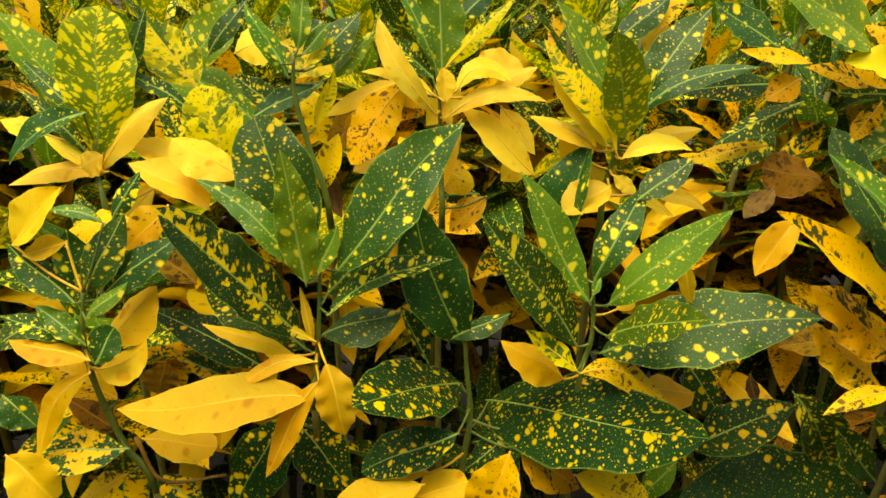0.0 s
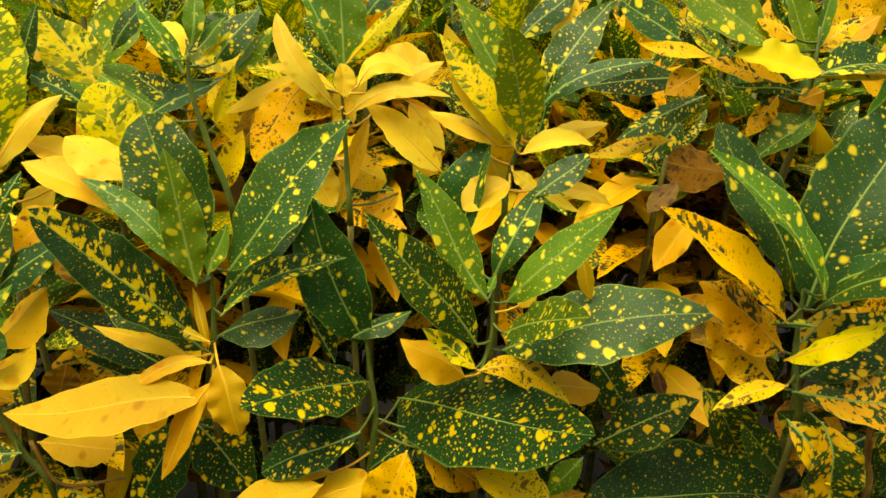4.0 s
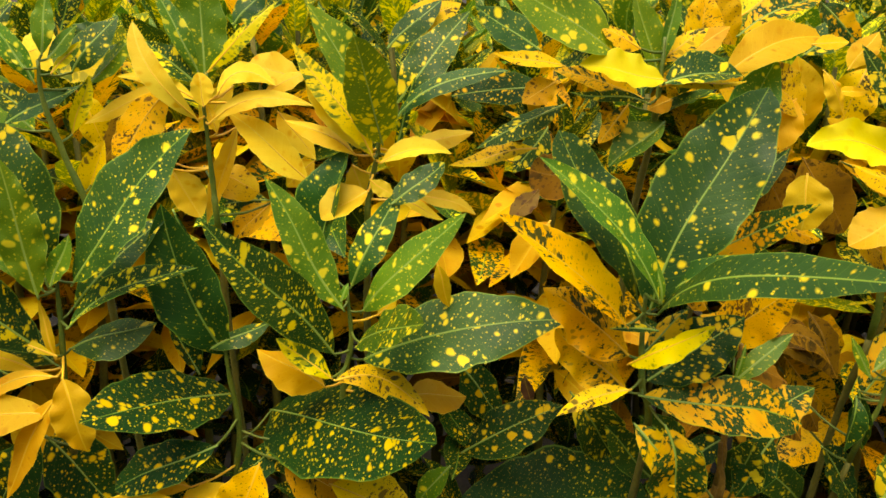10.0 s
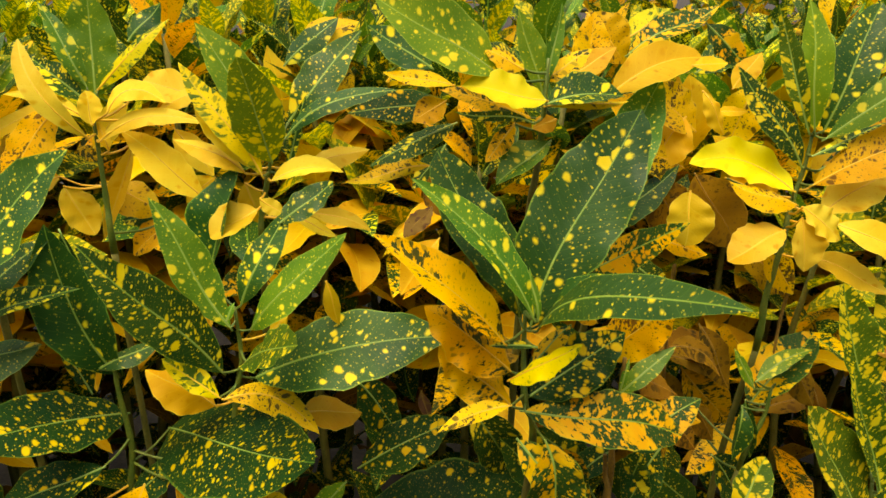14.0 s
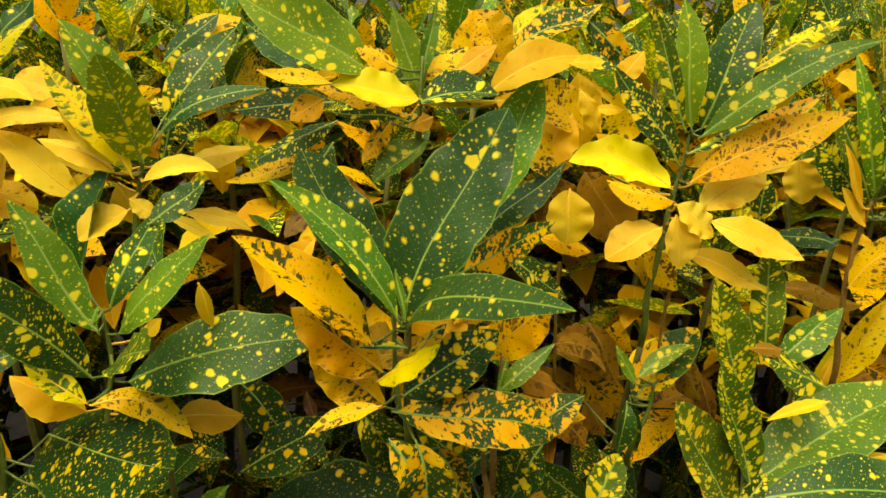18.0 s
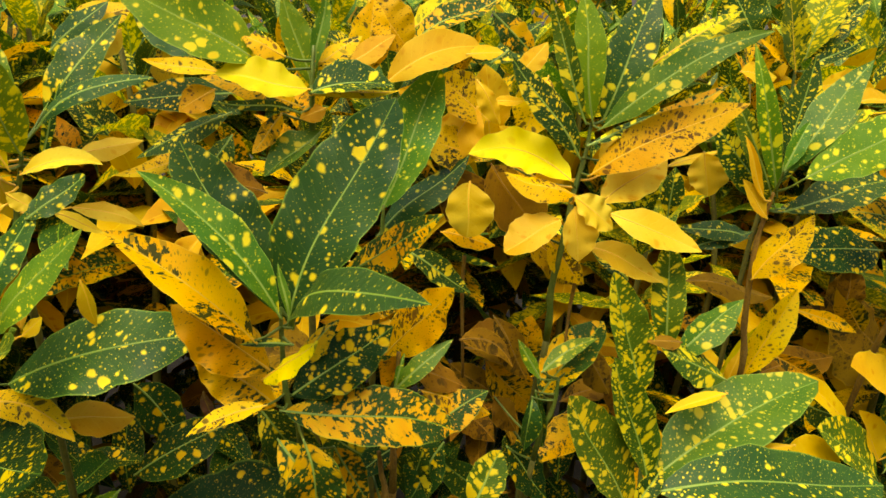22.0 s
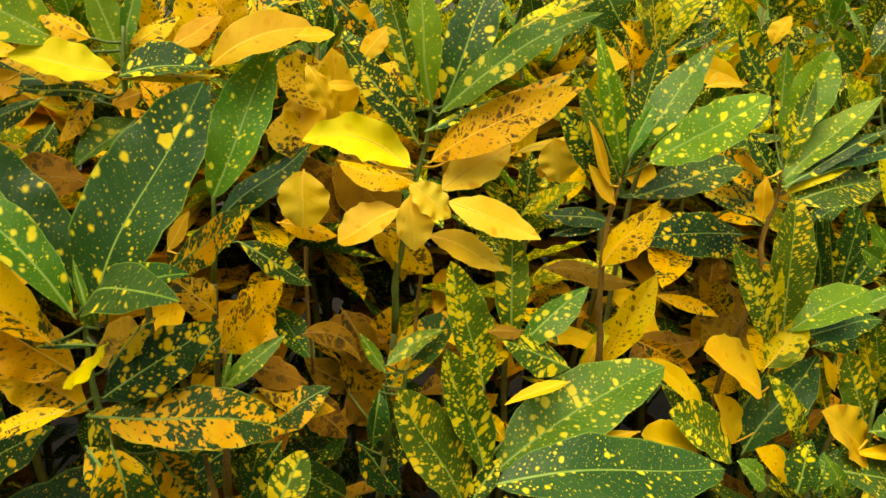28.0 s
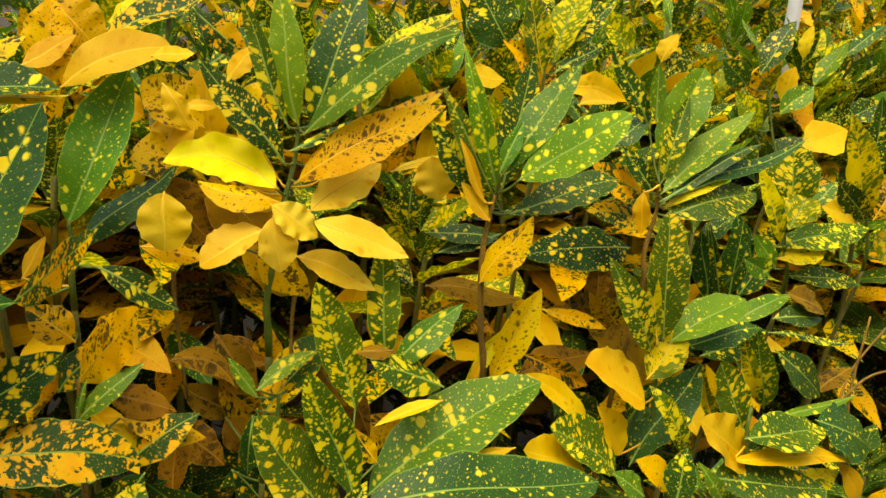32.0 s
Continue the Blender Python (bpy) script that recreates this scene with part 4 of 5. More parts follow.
leaf(plant, "sparse", (0.296, 0.418, 0.915), 19, 61, -51, 0.156, 0.063, -0.03, "oval", (-4, 32), 0.02)
leaf(plant, "sparse", (0.299, 0.413, 0.914), -72, 26, -52, 0.176, 0.030, -0.04, "long", (-8, 4))
leaf(plant, "sparse", (0.303, 0.423, 0.913), -51, 33, -59, 0.092, 0.022, -0.09, "", (-4, 17))
leaf(plant, "speckled", (0.275, 0.403, 0.912), 169, 40, 55, 0.107, 0.039, 0.03, "", (47, -4))
leaf(plant, "speckled", (0.284, 0.415, 0.885), 170, 38, 53, 0.073, 0.043, 0.00, "wavy", (4, -23))
leaf(plant, "speckled", (0.287, 0.420, 0.856), 170, 41, 53, 0.066, 0.038, 0.00, "wavy", (4, -32))
leaf(plant, "dotted", (0.280, 0.398, 0.870), -175, -16, 37, 0.050, 0.014, 0.04, "", (18, -4))
leaf(plant, "golden", (0.279, 0.402, 0.886), -55, 40, -61, 0.069, 0.021, 0.00, "wavy", (-40, 4))
leaf(plant, "shade_green", (0.297, 0.413, 0.867), 9, 29, -42, 0.078, 0.043, 0.00, "wavy", (-4, 17))
leaf(plant, "mottled", (0.291, 0.403, 0.862), -2, -13, -41, 0.114, 0.042, 0.00, "oval", (-4, 13))
leaf(plant, "mottled", (0.302, 0.388, 0.848), -51, -74, -30, 0.057, 0.040, 0.00, "round", (28, 4))
leaf(plant, "flecked", (0.298, 0.408, 0.905), 180, 5, 43, 0.032, 0.007, 0.00, "", (26, -4))
leaf(plant, "young", (0.296, 0.403, 0.926), 121, 73, 25, 0.034, 0.006, 0.00, "", (26, 11))
leaf(plant, "shade_green", (0.403, 0.428, 0.807), -162, -55, 36, 0.050, 0.032, 0.00, "", (20, -4))
leaf(plant, "mottled", (0.324, 0.418, 0.821), -20, -61, -47, 0.049, 0.025, 0.00, "", (-4, 14))
leaf(plant, "shade_green", (0.372, 0.438, 0.802), -173, -26, 37, 0.039, 0.023, 0.00, "", (28, -4))
leaf(plant, "mottled", (0.299, 0.428, 0.879), 12, 42, -36, 0.043, 0.020, 0.00, "", (-38, 4))

plant = shoot("dark green croton leaves behind a broad-leaved shoot", [(0.371, 0.500, 0.966), (0.370, 0.500, 0.945), (0.368, 0.500, 0.901)])
leaf(plant, "young", (0.370, 0.500, 0.963), 25, 63, -45, 0.111, 0.042, 0.00, "oval", (22, 27))
leaf(plant, "sparse", (0.371, 0.520, 0.937), 9, 38, -48, 0.094, 0.031, 0.00, "", (-37, 4))
leaf(plant, "mottled", (0.335, 0.480, 0.919), -53, 36, -66, 0.115, 0.031, 0.00, "", (-8, 4))
leaf(plant, "flecked", (0.386, 0.490, 0.934), -7, -35, -55, 0.061, 0.023, 0.00, "", (-4, 13))
leaf(plant, "dotted", (0.368, 0.470, 0.861), -41, 50, -72, 0.083, 0.043, 0.00, "", (-13, 4))
leaf(plant, "young", (0.327, 0.500, 1.020), -170, -36, 55, 0.050, 0.033, 0.00, "", (60, -4))
leaf(plant, "yellow", (0.338, 0.510, 0.924), 18, 57, -49, 0.032, 0.012, 0.00, "", (-4, 4))
leaf(plant, "speckled", (0.367, 0.480, 0.886), 170, 44, 53, 0.038, 0.028, 0.00, "", (19, -4))
leaf(plant, "mottled", (0.354, 0.480, 0.850), 11, 41, -43, 0.047, 0.028, 0.00, "", (-13, 4))

plant = shoot("croton crown with a long green leaf and ragged yellow leaves", [(0.323, 0.505, 1.077), (0.321, 0.500, 1.051), (0.321, 0.505, 1.010)])
leaf(plant, "fresh", (0.288, 0.498, 1.065), -173, 30, 72, 0.101, 0.050, 0.00, "", (30, -4))
leaf(plant, "bright", (0.317, 0.483, 1.051), 178, 9, 58, 0.059, 0.032, 0.00, "wavy", (35, -4))
leaf(plant, "dotted", (0.304, 0.498, 1.070), 173, 25, 60, 0.032, 0.019, 0.00, "", (4, -32))
leaf(plant, "flecked", (0.319, 0.488, 1.048), 1, 5, -57, 0.056, 0.036, -0.05, "", (-4, 50))
leaf(plant, "dotted", (0.319, 0.491, 1.046), 1, 3, -57, 0.061, 0.010, 0.00, "", (-37, 4))
leaf(plant, "flecked", (0.312, 0.493, 1.034), 178, 8, 56, 0.057, 0.009, 0.00, "", (13, -4))
leaf(plant, "speckled", (0.315, 0.511, 1.035), 176, 16, 57, 0.069, 0.022, 0.00, "", (19, -4))
leaf(plant, "yellow", (0.375, 0.513, 1.052), 4, 20, -56, 0.074, 0.034, -0.08, "oval", (-4, 23))
leaf(plant, "yellow", (0.430, 0.503, 1.073), 1, 4, -58, 0.027, 0.013, 0.00, "wavy", (-4, 16))
leaf(plant, "dotted", (0.365, 0.543, 1.053), 58, 76, -22, 0.056, 0.033, 0.00, "", (30, 4))
leaf(plant, "speckled", (0.322, 0.508, 1.061), 8, 32, -58, 0.042, 0.018, 0.00, "", (-29, 4))
leaf(plant, "yellow", (0.330, 0.498, 1.036), -175, -20, 56, 0.019, 0.015, 0.00, "", (4, -4))
leaf(plant, "speckled", (0.301, 0.503, 1.032), -164, -50, 56, 0.034, 0.015, 0.00, "wavy", (4, -18))
leaf(plant, "dotted", (0.257, 0.533, 1.044), -172, -31, 60, 0.029, 0.022, 0.00, "", (4, -4))
leaf(plant, "fresh", (0.322, 0.506, 1.049), 142, 69, 47, 0.064, 0.024, 0.00, "", (31, 19))
leaf(plant, "young", (0.323, 0.503, 1.061), 49, 73, -33, 0.055, 0.012, 0.00, "", (36, 4))
leaf(plant, "dotted", (0.454, 0.543, 0.989), 176, 21, 58, 0.042, 0.040, 0.00, "round", (9, -4))
leaf(plant, "dotted", (0.465, 0.553, 1.017), 171, 40, 66, 0.053, 0.043, 0.00, "oval", (25, -4))
leaf(plant, "shade_fading", (0.427, 0.553, 0.977), -12, -50, -64, 0.066, 0.046, 0.00, "", (-4, 4))
leaf(plant, "yellow", (0.435, 0.493, 1.056), -21, -59, -67, 0.035, 0.017, 0.00, "wavy", (-34, 4))
leaf(plant, "yellow", (0.447, 0.493, 1.041), 1, 3, -55, 0.025, 0.009, 0.00, "", (-4, 14))
leaf(plant, "dotted", (0.424, 0.563, 1.023), 174, 29, 62, 0.035, 0.031, 0.00, "", (22, -4))
leaf(plant, "golden", (0.404, 0.573, 1.085), 7, 32, -57, 0.048, 0.028, 0.00, "", (-18, 4))
leaf(plant, "flecked", (0.475, 0.583, 1.060), 8, 36, -52, 0.054, 0.028, 0.00, "", (-26, 4))
leaf(plant, "yellow", (0.455, 0.553, 1.028), -167, -50, 44, 0.048, 0.042, 0.00, "oval", (4, -22))
leaf(plant, "yellow", (0.475, 0.573, 0.996), 116, 79, 44, 0.064, 0.041, 0.00, "", (23, 12))
leaf(plant, "dotted", (0.517, 0.563, 1.051), -158, -63, 35, 0.056, 0.036, 0.00, "", (4, 19))
leaf(plant, "shade_fading", (0.470, 0.553, 0.981), -14, -55, -73, 0.073, 0.052, 0.00, "oval", (-4, 10))
leaf(plant, "dotted", (0.369, 0.563, 1.106), -13, -49, -71, 0.049, 0.040, 0.00, "", (-4, 20))
leaf(plant, "mottled", (0.401, 0.553, 1.076), 5, 27, -53, 0.084, 0.027, 0.00, "", (-4, 39))
leaf(plant, "yellow", (0.351, 0.533, 1.063), 7, 30, -53, 0.040, 0.020, 0.00, "", (-4, 14))

plant = shoot("croton stem with a bright yellow whorl under speckled leaves", [(0.523, 0.488, 1.026), (0.519, 0.485, 1.002), (0.510, 0.480, 0.974), (0.503, 0.472, 0.947), (0.494, 0.468, 0.904), (0.495, 0.470, 0.861)])
twig(plant, [(0.517, 0.474, 0.914), (0.513, 0.472, 0.887), (0.511, 0.470, 0.855)])
twig(plant, [(0.434, 0.500, 0.923), (0.434, 0.500, 0.887), (0.438, 0.500, 0.818)])
leaf(plant, "streaked", (0.514, 0.480, 1.029), 146, 69, 67, 0.093, 0.017, 0.00, "", (4, 39))
leaf(plant, "fresh", (0.522, 0.485, 1.029), 115, 77, 44, 0.094, 0.026, 0.00, "", (26, 13))
leaf(plant, "spotted", (0.533, 0.490, 1.028), 24, 63, -34, 0.102, 0.036, 0.00, "oval", (19, 4))
leaf(plant, "young", (0.525, 0.475, 1.025), -32, 35, -64, 0.128, 0.027, -0.06, "long", (-4, 11))
leaf(plant, "golden", (0.570, 0.495, 1.068), 6, 28, -46, 0.087, 0.016, 0.00, "", (-21, 4))
leaf(plant, "flecked", (0.510, 0.475, 1.004), 164, 52, 71, 0.089, 0.025, 0.00, "", (9, -4))
leaf(plant, "dotted", (0.518, 0.470, 0.992), -26, 30, -58, 0.117, 0.037, -0.03, "", (-4, 4))
leaf(plant, "mottled", (0.535, 0.490, 0.998), 6, 27, -44, 0.123, 0.022, 0.00, "", (-4, 22))
leaf(plant, "flecked", (0.514, 0.470, 1.014), 5, 22, -46, 0.061, 0.011, 0.00, "", (-31, 4))
leaf(plant, "bright", (0.503, 0.470, 0.988), 162, 12, 54, 0.077, 0.038, 0.17, "wavy", (25, -4))
leaf(plant, "dotted", (0.504, 0.465, 0.979), 176, 18, 56, 0.056, 0.025, -0.06, "", (4, -45))
leaf(plant, "lit_yellow", (0.491, 0.455, 0.963), -174, -25, 43, 0.048, 0.034, 0.00, "oval", (39, -4))
leaf(plant, "lit_yellow", (0.495, 0.445, 0.983), -9, -38, -64, 0.038, 0.026, 0.00, "wavy", (-4, 23))
leaf(plant, "lit_yellow", (0.496, 0.445, 0.975), -73, -77, -35, 0.038, 0.030, 0.00, "", (11, 45))
leaf(plant, "lit_yellow", (0.526, 0.465, 0.972), 7, 29, -42, 0.062, 0.034, 0.00, "wavy", (-16, 4))
leaf(plant, "lit_yellow", (0.523, 0.445, 0.970), -27, -18, -52, 0.070, 0.028, 0.00, "", (-4, 17))
leaf(plant, "lit_yellow", (0.514, 0.455, 0.942), -32, -19, -49, 0.060, 0.025, -0.04, "", (-4, 25))
leaf(plant, "dotted", (0.491, 0.475, 0.943), -14, -53, -67, 0.045, 0.027, 0.00, "", (-4, 4))
leaf(plant, "lit_yellow", (0.633, 0.505, 0.999), -54, -77, -61, 0.036, 0.037, 0.00, "wavy", (15, 33))
leaf(plant, "lit_yellow", (0.600, 0.505, 0.988), 3, 14, -45, 0.053, 0.009, 0.00, "", (-25, 4))
leaf(plant, "flecked", (0.627, 0.535, 0.936), 52, 78, -7, 0.044, 0.021, 0.00, "", (27, 4))
leaf(plant, "sparse", (0.720, 0.545, 0.909), 179, 10, 50, 0.074, 0.020, 0.00, "", (4, -4))
leaf(plant, "lit_yellow", (0.431, 0.485, 0.985), -110, -77, 5, 0.040, 0.036, 0.00, "oval", (4, 19))
leaf(plant, "dotted", (0.414, 0.495, 0.945), -3, -16, -52, 0.044, 0.018, 0.00, "", (-15, 4))
leaf(plant, "shade_fading", (0.508, 0.535, 0.820), 179, 10, 44, 0.062, 0.050, 0.00, "oval", (59, -4))
leaf(plant, "shade_fading", (0.442, 0.515, 0.837), -4, -26, -48, 0.059, 0.016, -0.08, "", (-22, 4))
leaf(plant, "shade_fading", (0.475, 0.525, 0.781), 173, 41, 52, 0.053, 0.029, 0.00, "", (20, -4))
leaf(plant, "dotted", (0.476, 0.515, 0.987), -6, -30, -61, 0.054, 0.025, 0.00, "", (-4, 19))
leaf(plant, "yellow", (0.514, 0.515, 0.983), 172, 35, 67, 0.063, 0.023, 0.00, "", (4, -4))
leaf(plant, "yellow", (0.486, 0.495, 0.984), -7, -33, -64, 0.029, 0.027, 0.00, "", (-4, 11))
leaf(plant, "yellow", (0.545, 0.505, 0.984), 15, 53, -34, 0.043, 0.025, 0.00, "", (-4, 16))
leaf(plant, "dotted", (0.481, 0.495, 0.939), -8, -39, -64, 0.065, 0.036, 0.00, "", (-4, 15))
leaf(plant, "yellow", (0.627, 0.505, 0.978), -155, -66, 22, 0.012, 0.012, 0.00, "", (4, 13))
leaf(plant, "golden", (0.590, 0.505, 1.076), 4, 22, -45, 0.072, 0.019, 0.00, "", (-14, 4))
leaf(plant, "yellow", (0.669, 0.525, 1.061), -1, -7, -57, 0.035, 0.022, 0.00, "", (-4, 12))
leaf(plant, "mottled", (0.464, 0.555, 1.100), -10, -42, -75, 0.050, 0.025, 0.00, "", (-4, 4))
leaf(plant, "yellow", (0.482, 0.535, 1.053), 13, 49, -42, 0.036, 0.021, 0.00, "", (-25, 4))

plant = shoot("fresh croton side shoot with small folded leaves", [(0.497, 0.446, 0.840), (0.495, 0.446, 0.815), (0.484, 0.450, 0.767)])
leaf(plant, "young", (0.481, 0.443, 0.843), 162, 59, 62, 0.037, 0.011, 0.00, "", (4, -23))
leaf(plant, "fresh", (0.482, 0.443, 0.849), 6, 25, -36, 0.050, 0.015, -0.07, "", (-4, 12))
leaf(plant, "mottled", (0.488, 0.456, 0.821), 12, 45, -34, 0.076, 0.040, 0.00, "oval", (-4, 35))
leaf(plant, "sparse", (0.479, 0.451, 0.823), -130, -76, 15, 0.043, 0.022, 0.00, "", (4, 67))
leaf(plant, "sparse", (0.483, 0.454, 0.826), -52, -77, -49, 0.047, 0.021, 0.00, "", (69, 4))
leaf(plant, "shade_fading", (0.532, 0.476, 0.846), -16, -59, -68, 0.046, 0.029, 0.00, "", (-27, 4))
leaf(plant, "shade_fading", (0.559, 0.486, 0.825), -26, -70, -71, 0.059, 0.023, 0.00, "", (-35, 4))
leaf(plant, "shade_fading", (0.465, 0.496, 0.799), -14, -58, -60, 0.038, 0.027, 0.00, "", (-22, 4))
leaf(plant, "shade_green", (0.464, 0.456, 0.777), -12, -54, -56, 0.059, 0.034, 0.00, "", (-4, 18))
leaf(plant, "shade_fading", (0.427, 0.476, 0.864), -5, -31, -52, 0.050, 0.021, -0.21, "", (-22, 4))
leaf(plant, "shade_fading", (0.460, 0.496, 0.872), -18, -61, -69, 0.062, 0.027, 0.00, "", (-14, 4))
leaf(plant, "shade_fading", (0.525, 0.496, 0.788), 3, 14, -34, 0.060, 0.024, 0.00, "", (-4, 15))

plant = shoot("cut woody croton stem sprouting two small green leaves", [(0.370, 0.432, 0.881), (0.369, 0.432, 0.854), (0.367, 0.430, 0.809), (0.367, 0.430, 0.770)], woody=True)
leaf(plant, "young", (0.366, 0.429, 0.853), 10, 36, -40, 0.055, 0.016, 0.00, "", (-12, 4))
leaf(plant, "young", (0.367, 0.429, 0.855), 35, 69, -34, 0.026, 0.005, 0.00, "", (16, 4))
leaf(plant, "mottled", (0.391, 0.442, 0.808), 7, 27, -37, 0.058, 0.030, 0.00, "", (-4, 4))
leaf(plant, "shade_fading", (0.384, 0.462, 0.854), -4, -26, -46, 0.049, 0.027, 0.00, "", (-24, 4))
leaf(plant, "dotted", (0.383, 0.452, 0.834), -6, -34, -47, 0.043, 0.019, 0.00, "", (-24, 4))
leaf(plant, "dotted", (0.391, 0.452, 0.838), -3, -24, -44, 0.060, 0.025, 0.00, "", (-31, 4))
leaf(plant, "shade_fading", (0.424, 0.482, 0.812), -10, -49, -54, 0.056, 0.031, 0.00, "", (-19, 4))

plant = shoot("croton shoot with upright gold-flecked leaves close to the front", [(0.526, 0.365, 0.812), (0.524, 0.360, 0.798), (0.524, 0.358, 0.772)])
leaf(plant, "streaked", (0.541, 0.402, 0.846), 140, 72, 63, 0.094, 0.036, 0.00, "oval", (48, 21))
leaf(plant, "streaked", (0.527, 0.357, 0.809), 145, 70, 63, 0.091, 0.036, 0.00, "oval", (54, 24))
leaf(plant, "streaked", (0.511, 0.352, 0.791), 159, 61, 62, 0.094, 0.048, 0.00, "oval", (46, -4))
leaf(plant, "young", (0.544, 0.377, 0.792), 6, 22, -28, 0.151, 0.060, -0.03, "oval", (-4, 22))
leaf(plant, "spotted", (0.529, 0.347, 0.806), -4, -4, -33, 0.176, 0.055, 0.00, "oval", (-4, 21))
leaf(plant, "streaked", (0.570, 0.422, 0.869), 90, 79, 27, 0.083, 0.025, 0.00, "oval", (4, 9))
leaf(plant, "young", (0.570, 0.412, 0.868), 9, 33, -31, 0.071, 0.029, 0.00, "", (-31, 4))
leaf(plant, "streaked", (0.602, 0.392, 0.858), 175, 28, 51, 0.061, 0.033, 0.00, "", (4, -30))
leaf(plant, "shade_fading", (0.568, 0.402, 0.886), 180, 6, 42, 0.028, 0.013, 0.00, "", (4, -28))
leaf(plant, "yellow", (0.597, 0.382, 0.853), -176, -10, 33, 0.051, 0.012, 0.00, "", (38, -4))
leaf(plant, "yellow", (0.650, 0.367, 0.813), -178, -3, 31, 0.066, 0.013, 0.00, "", (4, -31))
leaf(plant, "streaked", (0.385, 0.302, 0.851), 27, 56, -29, 0.035, 0.021, 0.00, "oval", (20, 4))
leaf(plant, "speckled", (0.551, 0.382, 0.813), 163, 57, 66, 0.027, 0.014, 0.00, "", (28, -4))
leaf(plant, "flecked", (0.514, 0.347, 0.794), 18, 51, -25, 0.035, 0.016, 0.00, "", (46, 4))

plant = shoot("croton shoot on a bare brown stem with one hanging yellow leaf", [(0.669, 0.460, 0.977), (0.665, 0.460, 0.959), (0.661, 0.460, 0.927), (0.664, 0.460, 0.868), (0.669, 0.460, 0.810)], woody=True)
twig(plant, [(0.657, 0.440, 0.824), (0.632, 0.432, 0.803), (0.609, 0.425, 0.793), (0.576, 0.410, 0.785)])
leaf(plant, "dotted", (0.656, 0.450, 0.910), -15, 55, -48, 0.066, 0.035, 0.00, "", (-34, 4))
leaf(plant, "dotted", (0.688, 0.480, 0.804), 14, 55, -26, 0.092, 0.032, 0.02, "", (45, 4))
leaf(plant, "shade_fading", (0.637, 0.510, 0.886), -1, -13, -47, 0.095, 0.029, 0.00, "", (-31, 4))
leaf(plant, "fresh", (0.672, 0.460, 0.975), 139, 73, 75, 0.117, 0.018, 0.00, "", (26, 21))
leaf(plant, "streaked", (0.676, 0.465, 0.964), 159, 62, 84, 0.104, 0.019, 0.00, "", (4, -4))
leaf(plant, "flecked", (0.676, 0.475, 0.962), 166, 52, 81, 0.086, 0.030, 0.00, "", (4, -12))
leaf(plant, "yellow", (0.657, 0.455, 0.973), 153, 66, 82, 0.053, 0.009, 0.00, "", (28, -4))
leaf(plant, "yellow", (0.662, 0.454, 0.958), 166, 52, 80, 0.039, 0.015, 0.00, "", (33, -4))
leaf(plant, "flecked", (0.680, 0.470, 0.979), 34, 71, -15, 0.106, 0.032, 0.00, "", (23, 4))
leaf(plant, "young", (0.671, 0.455, 0.994), 8, 50, -34, 0.109, 0.032, 0.00, "", (-4, 14))
leaf(plant, "young", (0.666, 0.450, 0.997), 19, 58, -26, 0.042, 0.015, 0.00, "", (43, 4))
leaf(plant, "fresh", (0.678, 0.440, 0.993), -32, 36, -56, 0.093, 0.041, 0.00, "oval", (-4, 9))
leaf(plant, "spotted", (0.685, 0.465, 0.959), 3, 12, -39, 0.105, 0.039, 0.00, "round", (-4, 19))
leaf(plant, "yellow", (0.757, 0.490, 1.041), 1, 4, -48, 0.037, 0.024, 0.00, "", (-4, 45))
leaf(plant, "shade_green", (0.858, 0.530, 0.895), -180, 1, 42, 0.121, 0.052, 0.00, "", (4, -4))
leaf(plant, "shade_fading", (0.868, 0.540, 0.805), 178, 19, 49, 0.093, 0.021, 0.00, "", (19, -4))
leaf(plant, "shade_fading", (0.842, 0.540, 0.825), 80, 82, 30, 0.047, 0.036, 0.00, "", (20, 8))
leaf(plant, "shade_fading", (0.944, 0.580, 0.716), 173, 48, 76, 0.107, 0.064, 0.00, "", (4, -4))
leaf(plant, "shade_fading", (0.742, 0.520, 0.780), 2, 6, -34, 0.083, 0.041, 0.00, "", (-11, 4))
leaf(plant, "golden", (0.662, 0.480, 0.801), 11, 48, -28, 0.063, 0.015, 0.00, "", (55, 4))
leaf(plant, "yellow", (0.666, 0.470, 0.804), 23, 66, -22, 0.031, 0.012, 0.00, "", (29, 4))
leaf(plant, "sparse", (0.658, 0.540, 0.904), 2, 11, -41, 0.065, 0.019, 0.00, "", (-4, 16))
leaf(plant, "flecked", (0.684, 0.470, 0.960), 1, 4, -43, 0.065, 0.020, 0.00, "", (-29, 4))

plant = shoot("bushy croton tip with lime and gold-flecked leaves", [(0.846, 0.485, 0.970), (0.847, 0.485, 0.944), (0.840, 0.485, 0.907), (0.843, 0.485, 0.857)], woody=True)
leaf(plant, "fresh", (0.841, 0.495, 1.026), 81, 80, 28, 0.049, 0.016, 0.00, "", (35, 9))
leaf(plant, "fresh", (0.850, 0.495, 0.994), 15, 57, -28, 0.091, 0.042, 0.00, "oval", (30, 4))
leaf(plant, "streaked", (0.853, 0.490, 0.972), 24, 68, -20, 0.081, 0.022, 0.00, "", (31, 4))
leaf(plant, "fresh", (0.847, 0.480, 0.964), 7, 33, -33, 0.127, 0.031, -0.02, "", (-4, 24))
leaf(plant, "sparse", (0.845, 0.475, 0.959), 3, 16, -37, 0.179, 0.017, 0.00, "long", (-4, 4))
leaf(plant, "sparse", (0.848, 0.479, 0.955), 4, 23, -35, 0.123, 0.015, 0.00, "", (-36, 4))
leaf(plant, "flecked", (0.843, 0.505, 1.015), 162, 60, 90, 0.086, 0.020, 0.00, "", (18, -4))
